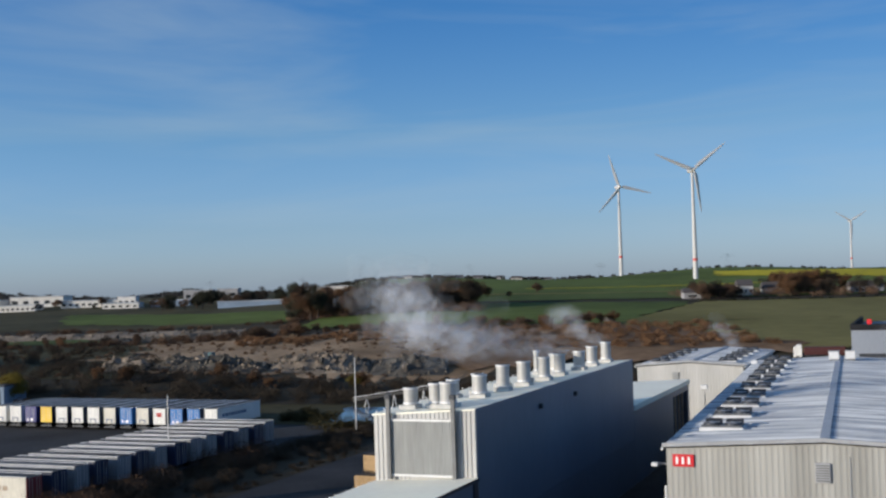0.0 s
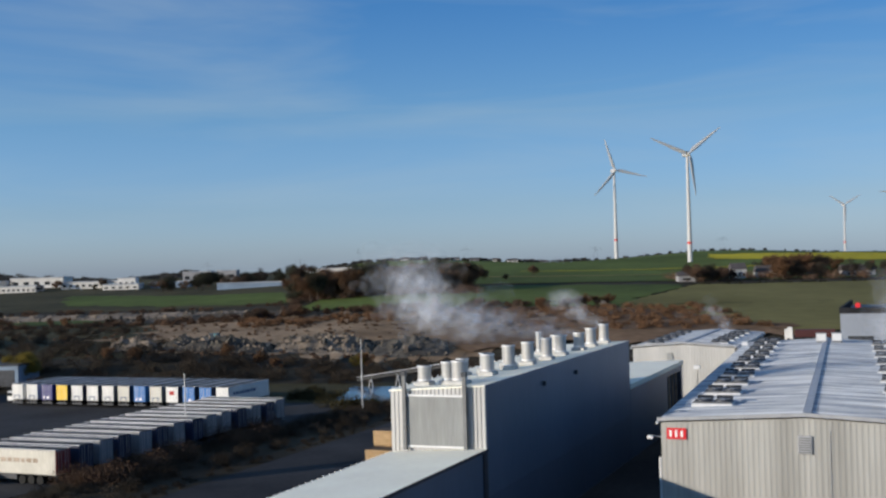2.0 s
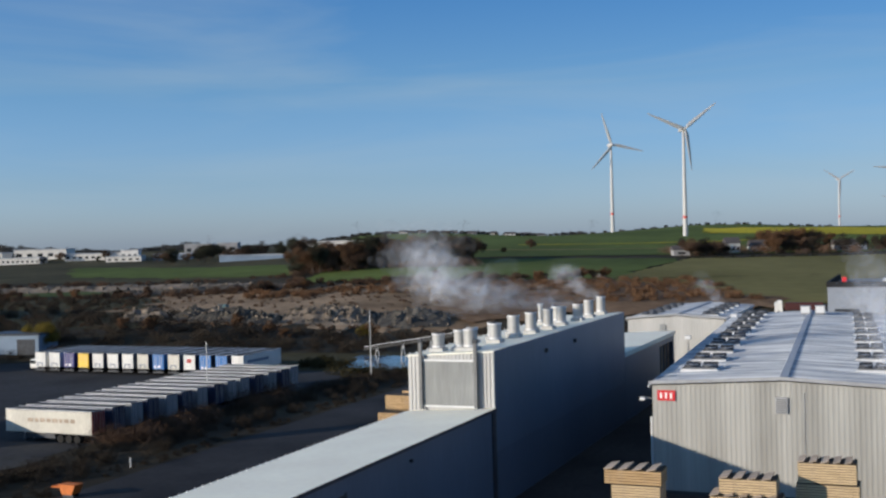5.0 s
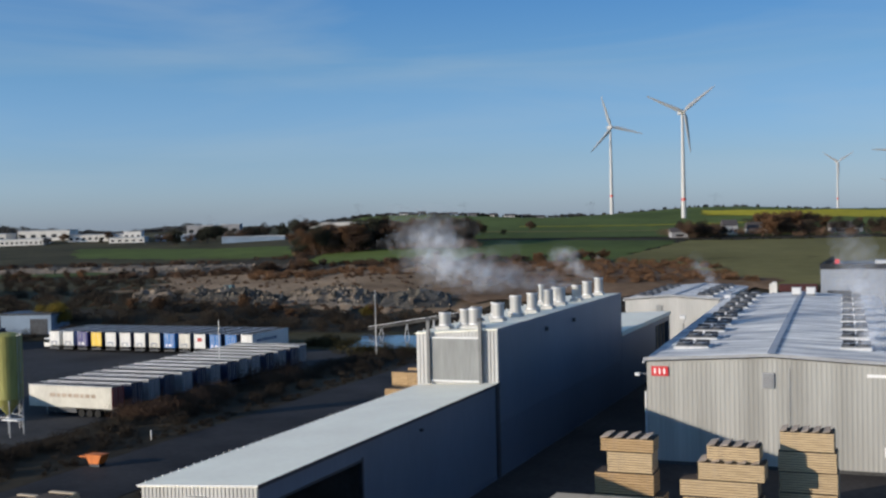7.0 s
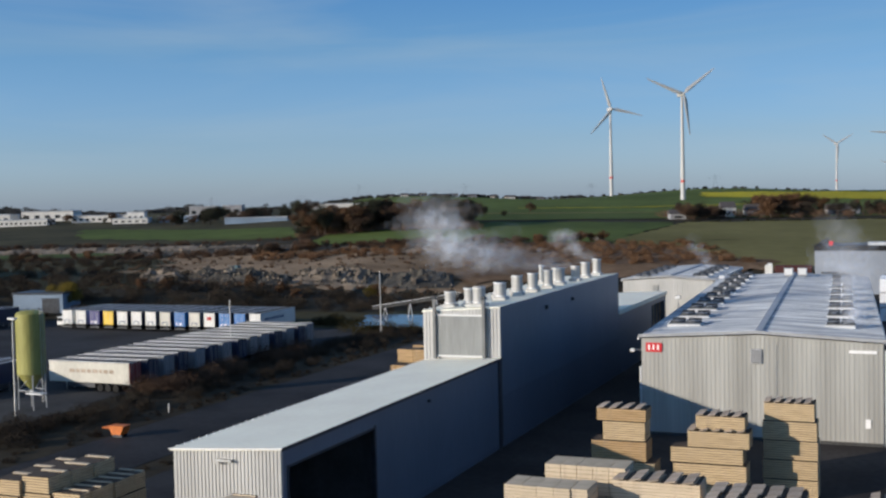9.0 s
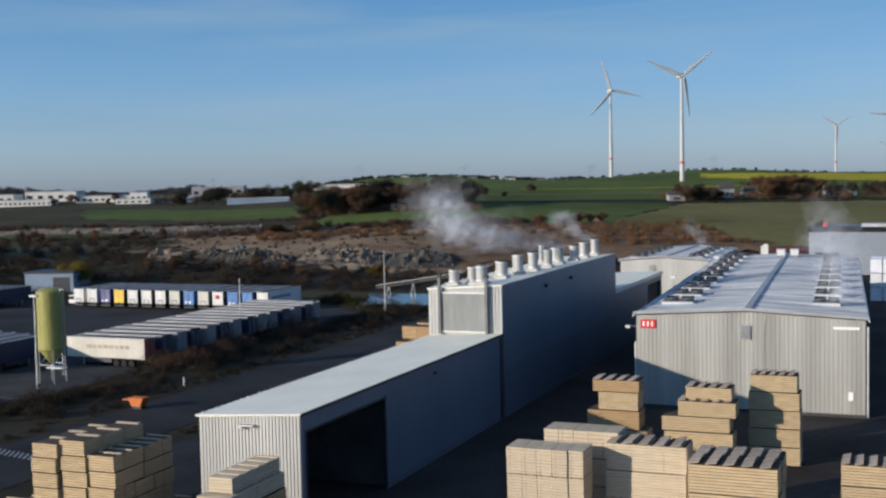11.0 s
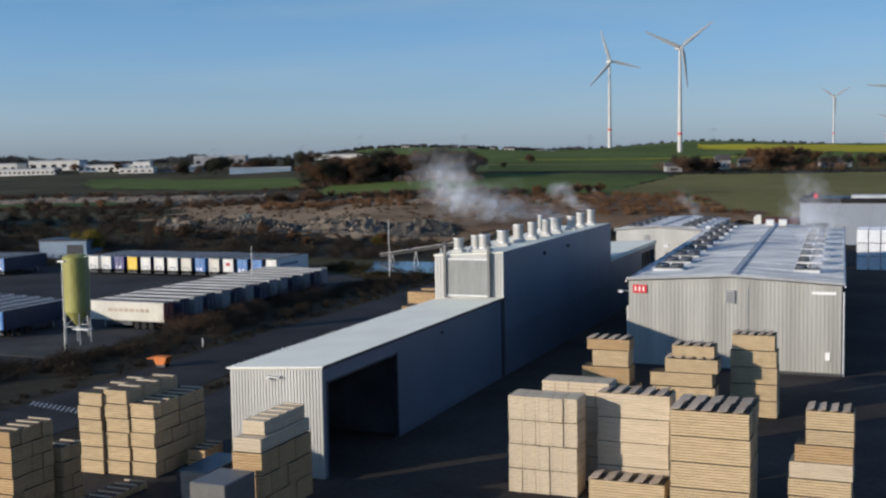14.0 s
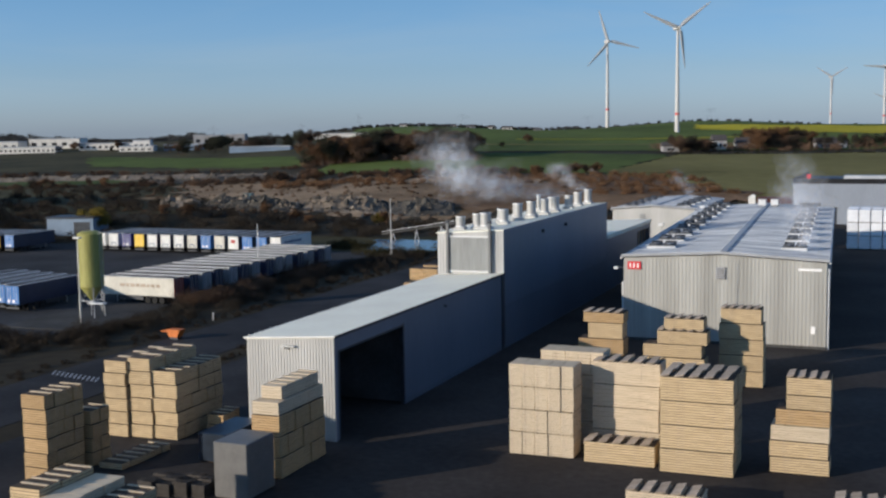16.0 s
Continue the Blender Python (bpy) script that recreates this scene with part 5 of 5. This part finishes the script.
thicket("scrub_bank", [(-140, 60, 264, 302, 420)], 150000, 0.12, "twigs", "dark leafless scrub on the bank", 21)
thicket("scrub_verge", [(-96.5, -86, 96, 205, 240), (-98, -92, 84, 110, 40), (-120, -97, 92, 101, 90)], 190000, 0.06, "twigs", "dark bramble and dead grass beside the trailers", 22, (0.5, 1.9), True)
thicket("scrub_heath", [(12, 100, 350, 432, 330), (-60, 12, 400, 436, 120)], 110000, 0.17, "leaf_rust", "rusty heath bushes on the slope", 23, (0.8, 2.4))
thicket("hedge_field", [(-230, -60, 436, 446, 90), (-120, 40, 448, 458, 90), (-240, -50, 508, 520, 80)], 60000, 0.2, "leaf_brown", "brown hedges between meadows", 24, (1.0, 2.8))
thicket("hedge_olive", [(120, 330, 555, 560, 120), (-45, 70, 462, 466, 40)], 12000, 0.3, "leaf_dark", "low dark hedge along the field edge", 25, (0.6, 1.2))
thicket("wood_ridge_west", [(-620, -260, 930, 1060, 520), (-260, -130, 960, 1060, 260)], 80000, 0.55, "leaf_hazed", "dark far woods on the ridge", 26, (3, 6))
thicket("wood_ridge", [(-160, 40, 1010, 1060, 170), (40, 140, 1020, 1060, 60)], 16000, 0.7, "leaf_hazed", "brown far woods on the ridge", 27, (1.5, 3.2))
thicket("wood_ridge_east", [(140, 420, 1010, 1060, 60)], 6000, 0.5, "leaf_hazed", "dark hedge tops on the ridge", 28, (1, 2.2))
thicket("scrub_trailers", [(-97.0, -92, 131, 150, 34), (-96.5, -92, 160, 172, 14)], 40000, 0.07, "leaf_brown", "brown bushes growing against the parked trailers", 32, (1.6, 3.2), True)
thicket("tufts_field", [(-140, 40, 345, 440, 420), (-90, 10, 306, 322, 90)], 26000, 0.2, "leaf_brown", "tufts of dead grass on the brown field", 33, (0.3, 1.1))
thicket("scrub_rough", [(-170, -62, 306, 340, 150), (-190, -90, 340, 440, 130)], 90000, 0.14, "twigs", "dark leafless bushes on the rough ground", 34, (0.9, 3.0))
thicket("scrub_pond", [(-24, -14, 232, 250, 16), (-16, 12, 222, 227, 14)], 12000, 0.12, "scrub_olive", "olive bushes by the pond", 29, (1.2, 2.6))
thicket("scrub_road", [(-86, -82.5, 70, 225, 170), (-69.5, -66.5, 84, 225, 130)], 50000, 0.05, "twigs", "low dead grass along the road", 30, (0.25, 0.7), True)
thicket("scrub_copse", [(-56, 24, 522, 575, 260), (124, 256, 584, 622, 150)], 60000, 0.25, "leaf_brown", "brown undergrowth below the trees", 31, (1.5, 5.0))


# yellow digger on the far field
dig = thing("excavator", "small yellow excavator standing on dark earth", "excavator")
dig.location = (*xy(-250, 600), land(-250, 600))
for s in (-1.2, 1.2):
    part("track", boxes((s - 0.35, s + 0.35, -2, 2, -0.1, 0.9), bevel=0.15), "rubber", dig)
part("body", boxes((-1.4, 1.4, -1.8, 1.6, 0.9, 2.2), bevel=0.1), "tr_yellow", dig)
part("cab", boxes((-1.4, -0.2, -1.6, 0.2, 2.2, 3.4), bevel=0.1), "tr_yellow", dig)
part("boom", tubes(((0.5, -1.5, 1.8), (2.8, -3.4, 4.4), 0.28, 0.22, 8)), "tr_yellow", dig)
part("arm", tubes(((2.8, -3.4, 4.4), (4.8, -4.8, 1.8), 0.2, 0.16, 8)), "tr_yellow", dig)
part("bucket", boxes((4.4, 5.3, -5.3, -4.4, 0.9, 1.8), bevel=0.1), "dark_metal", dig)


# ---- rubble ----
def rubble(name, u0, u1, v0, v1, peak, seed, material, label, lumps):
    rng = random.Random(seed)
    nu, nv = 46, 14
    verts, faces = [], []
    for j in range(nv + 1):
        for i in range(nu + 1):
            s, t = i / nu, j / nv
            u, v = u0 + (u1 - u0) * s, v0 + (v1 - v0) * t
            edge = (math.sin(math.pi * s) ** 0.5) * math.sin(math.pi * t)
            z = land(u, v) + edge * peak * (0.45 + 0.9 * abs(noise.noise(Vector((u * 0.12, v * 0.2, seed)))) + 0.3 * noise.noise(Vector((u * 0.5, v * 0.5, seed)))) - 0.1
            verts.append((*xy(u, v), z))
    for j in range(nv):
        for i in range(nu):
            k = j * (nu + 1) + i
            faces.append((k, k + 1, k + nu + 2, k + nu + 1))
    me = bpy.data.meshes.new(name)
    me.from_pydata(verts, [], faces)
    me.materials.append(M[material])
    heap = tagged(new(name, me), label, "rubble heap")
    for m, n, big in (("rubble", lumps, 0.75), ("rubble_dark", lumps * 2, 0.75)):
        bm = bmesh.new()
        for _ in range(n):
            p = Vector(rng.choice(verts))
            s = rng.uniform(0.2, 0.75) * big * (2.0 if rng.random() < 0.06 else 1)
            r = Euler((rng.uniform(0, 6), rng.uniform(0, 6), rng.uniform(0, 6))).to_matrix()
            for v in box(bm, -s, s, -s * 0.7, s * 0.7, -s * 0.45, s * 0.45):
                v.co = p + r @ (v.co * rng.uniform(0.75, 1.1)) + Vector((0, 0, s * 0.2))
        tagged(part("broken_stone", bm, m, heap), kind="stuff")


rubble("earth_mound", -80, -66, 318, 336, 4.6, 3, "rubble", "heap of pale broken concrete and earth", 60)
rubble("earth_mound", -68, -38, 318, 338, 4.2, 5, "rubble_dark", "heap of dark rubble and broken stone", 170)
rubble("earth_mound", -38, -12, 322, 345, 4.6, 8, "rubble", "heap of tan earth with broken stones", 110)
rubble("earth_mound", -12, 8, 318, 345, 4.0, 9, "rubble_dark", "low heap of dark earth", 30)
rubble("earth_mound", -230, -70, 480, 500, 2.6, 12, "rubble", "long low heap of stones between the meadows", 160)
rubble("earth_mound", -120, -50, 458, 476, 2.2, 13, "rubble_dark", "low heap of dark soil and stones", 90)
box_x, box_y = xy(-55, 338)
tagged(part("container", boxes((box_x - 1.3, box_x + 1.3, box_y - 0.9, box_y + 0.9, 5.4, 7.4), bevel=0.05), "teal"), "small teal container on the rubble heap", "container")


# ---- far buildings ----
def far_building(u, v, w, d, h, wall, label, windows=0, roof="roof_sheet", gable=0.0, sink=0.6, turn=None, band="glass_dark"):
    x, y = xy(u, v)
    t = thing("house" if gable else "far_building", label, "house" if gable else "building")
    t.matrix_basis = pose(x, y, land(u, v) - sink, 0, 0, 22.8 if turn is None else turn)
    part("wall", boxes((-w / 2, w / 2, 0, d, 0, h)), wall, t)
    if gable:
        bm = bmesh.new()
        a = [bm.verts.new(p) for p in ((-w / 2 - 0.4, -0.4, h), (-w / 2 - 0.4, d + 0.4, h), (-w / 2 - 0.4, d / 2, h + gable), (w / 2 + 0.4, -0.4, h), (w / 2 + 0.4, d + 0.4, h), (w / 2 + 0.4, d / 2, h + gable))]
        for q in ((0, 2, 1), (3, 4, 5), (0, 3, 5, 2), (2, 5, 4, 1), (0, 1, 4, 3)):
            bm.faces.new([a[i] for i in q])
        part("roof", bm, roof, t)
    else:
        part("roof", boxes((-w / 2 - 0.3, w / 2 + 0.3, -0.3, d + 0.3, h, h + 0.5)), roof, t)
    for k in range(windows):
        x0 = -w / 2 + (k + 0.25) * w / windows
        part("window", boxes((x0, x0 + w / windows * 0.5, -0.06, 0.02, h * 0.4, h * 0.68)), band, t)
    return t


for u, v, w, d, h, wall, n in ((-362, 770, 48, 20, 7, "house_blue", 0), (-306, 765, 44, 16, 6.5, "house_wall", 12), (-262, 755, 40, 16, 6.5, "house_wall", 12), (-300, 800, 36, 20, 9.5, "house_wall", 6), (-258, 800, 38, 20, 10.5, "house_wall", 5),
                              (-214, 770, 40, 18, 7, "house_wall", 9), (-188, 745, 24, 12, 5.5, "house_wall", 5), (-186, 752, 12, 8, 10.5, "house_wall", 3), (-160, 755, 26, 14, 6, "house_blue", 6), (-152, 800, 20, 14, 11, "house_grey", 3), (-132, 800, 14, 14, 11, "house_grey", 2),
                              (-100, 690, 40, 14, 5, "house_blue", 0), (-62, 820, 50, 14, 5, "house_wall", 0)):
    far_building(u, v, w * 0.92, d, h * 0.72, wall, {"house_wall": "long white industrial building with a window band", "house_blue": "long blue-grey industrial building", "house_grey": "plain grey block among trees"}[wall], n)
far_building(158, 604, 7, 8, 5.5, "house_wall", "white farmhouse with a dark gable roof among trees", 3, "house_roof", 3.2)
far_building(176, 612, 13, 8, 3.6, "house_wall", "low white farm building with a dark roof", 4, "house_roof", 3.4)
far_building(219, 606, 16, 8, 3.4, "house_grey", "grey barn with a dark roof", 2, "house_roof", 3.0)
far_building(128, 588, 8, 7, 3.4, "house_grey", "small grey farm shed", 1, "house_roof", 2.2)
for k in range(9):
    far_building(-30 + k * 17 + random.uniform(-7, 7), 1010 + random.uniform(0, 25), random.uniform(5, 9), 7, random.uniform(1.6, 2.2), random.choice(("house_grey", "house_wall")), "small pale house on the ridge", 2, "house_roof", 1.7)
x, y = xy(-89, 269)
gb = thing("grey_building", "blue-grey workshop with a dark gate", "building")
gb.matrix_basis = pose(x, y, land(-89, 269) - 0.5, 0, 0, 14)
part("wall", boxes((-6, 6, 0, 9, 0, 4.9)), "house_blue", gb)
part("roof", boxes((-6.3, 6.3, -0.3, 9.3, 4.9, 5.2)), "dark_metal", gb)
part("gate", boxes((1, 5.2, -0.05, 0.02, 0, 4.0)), "dark_metal", gb)
fb = thing("grey_workshop", "tall dark grey works building", "building")
fb.location = (-292, 236, 0)
part("wall", boxes((-25, 22, 0, 20, 0, 17)), "house_grey", fb)
part("roof", boxes((-25.4, 22.4, -0.4, 20.4, 17, 17.5)), "dark_metal", fb)
for k in range(6):
    part("window", boxes((-20 + k * 7, -16 + k * 7, -0.05, 0.03, 10, 13)), "glass_dark", fb)


def pylon(u, v, h):
    x, y = xy(u, v)
    t = thing("pylon", "thin grey lattice pylon on the ridge", "pylon", "pylons on the ridge")
    t.location = (x, y, land(u, v))
    for s in (-1, 1):
        part("leg", tubes(((2.2 * s, 0, -1), (0.25 * s, 0, h), 0.06, 0.05, 5)), "dark_metal", t)
    for z, w in ((h * 0.72, 6), (h * 0.86, 4.5)):
        part("cross_arm", tubes(((-w, 0, z), (w, 0, z), 0.05, 0.05, 5)), "dark_metal", t)


for u, v, h in ((-190, 1040, 13), (-110, 1040, 13), (-60, 1060, 14), (36, 1050, 13), (150, 1050, 13), (262, 1050, 13)):
    pylon(u, v, h)


# ---- steam ----
def plume(name, label, path, r0, r1, n, seed, size=(0.5, 1.6), veil_of="steam"):
    """Soft steam: many faint veils round a drifting line of points."""
    rng = random.Random(seed)
    verts, faces = [], []
    bm = bmesh.new()
    bmesh.ops.create_icosphere(bm, subdivisions=2, radius=1)
    base = [v.co.copy() for v in bm.verts]
    tri = [[v.index for v in f.verts] for f in bm.faces]
    bm.free()
    pts = [Vector(p) for p in path]
    for k in range(n):
        s = rng.random() ** 0.8
        q = s * (len(pts) - 1)
        i = min(int(q), len(pts) - 2)
        p = pts[i].lerp(pts[i + 1], q - i)
        r = r0 + (r1 - r0) * s
        p = p + Vector((rng.gauss(0, 0.42), rng.gauss(0, 0.42), rng.gauss(0, 0.36))) * r
        a = rng.uniform(*size) * (0.6 + s)
        off = len(verts)
        for c in base:
            w = 1 + 0.45 * noise.noise(c * 1.4 + Vector((k * 3.1, 0, 0)))
            verts.append(tuple(p + Vector((c.x * a * 1.25, c.y * a, c.z * a * 0.85)) * w))
        faces += [[off + j for j in f] for f in tri]
    me = bpy.data.meshes.new(name)
    me.from_pydata(verts, [], faces)
    me.polygons.foreach_set("use_smooth", [True] * len(me.polygons))
    me.materials.append(M[veil_of])
    ob = tagged(new(name, me), label, "steam", kind="stuff")
    return ob


plume("steam_cloud", "white steam drifting off the kiln stacks", [(-41.4, 146, 16.4), (-43.5, 140, 17.2), (-46.5, 135, 18.2), (-49.5, 131, 19.0), (-51.7, 128.5, 20.6), (-53.5, 128, 23.5)], 1.3, 4.4, 260, 41, (0.45, 1.25))
plume("steam_cloud", "thin white steam above the kiln stacks", [(-41.0, 158, 16.6), (-43.0, 156, 17.6), (-44.6, 155, 20)], 0.7, 2.0, 60, 42, (0.35, 0.8), "steam_thin")
plume("steam_cloud", "white steam rising from a hall fan", [(-5.4, 131.8, 10.7), (-5.8, 132.4, 12.8), (-6.4, 133.2, 15.6), (-7.4, 134, 20)], 1.1, 3.4, 150, 43, (0.5, 1.1), "steam_thin")
plume("steam_cloud", "faint steam above the white hall", [(-37, 232, 10.6), (-38, 232, 12.6), (-40, 232, 16)], 0.7, 2.0, 40, 44, (0.35, 0.8), "steam_thin")
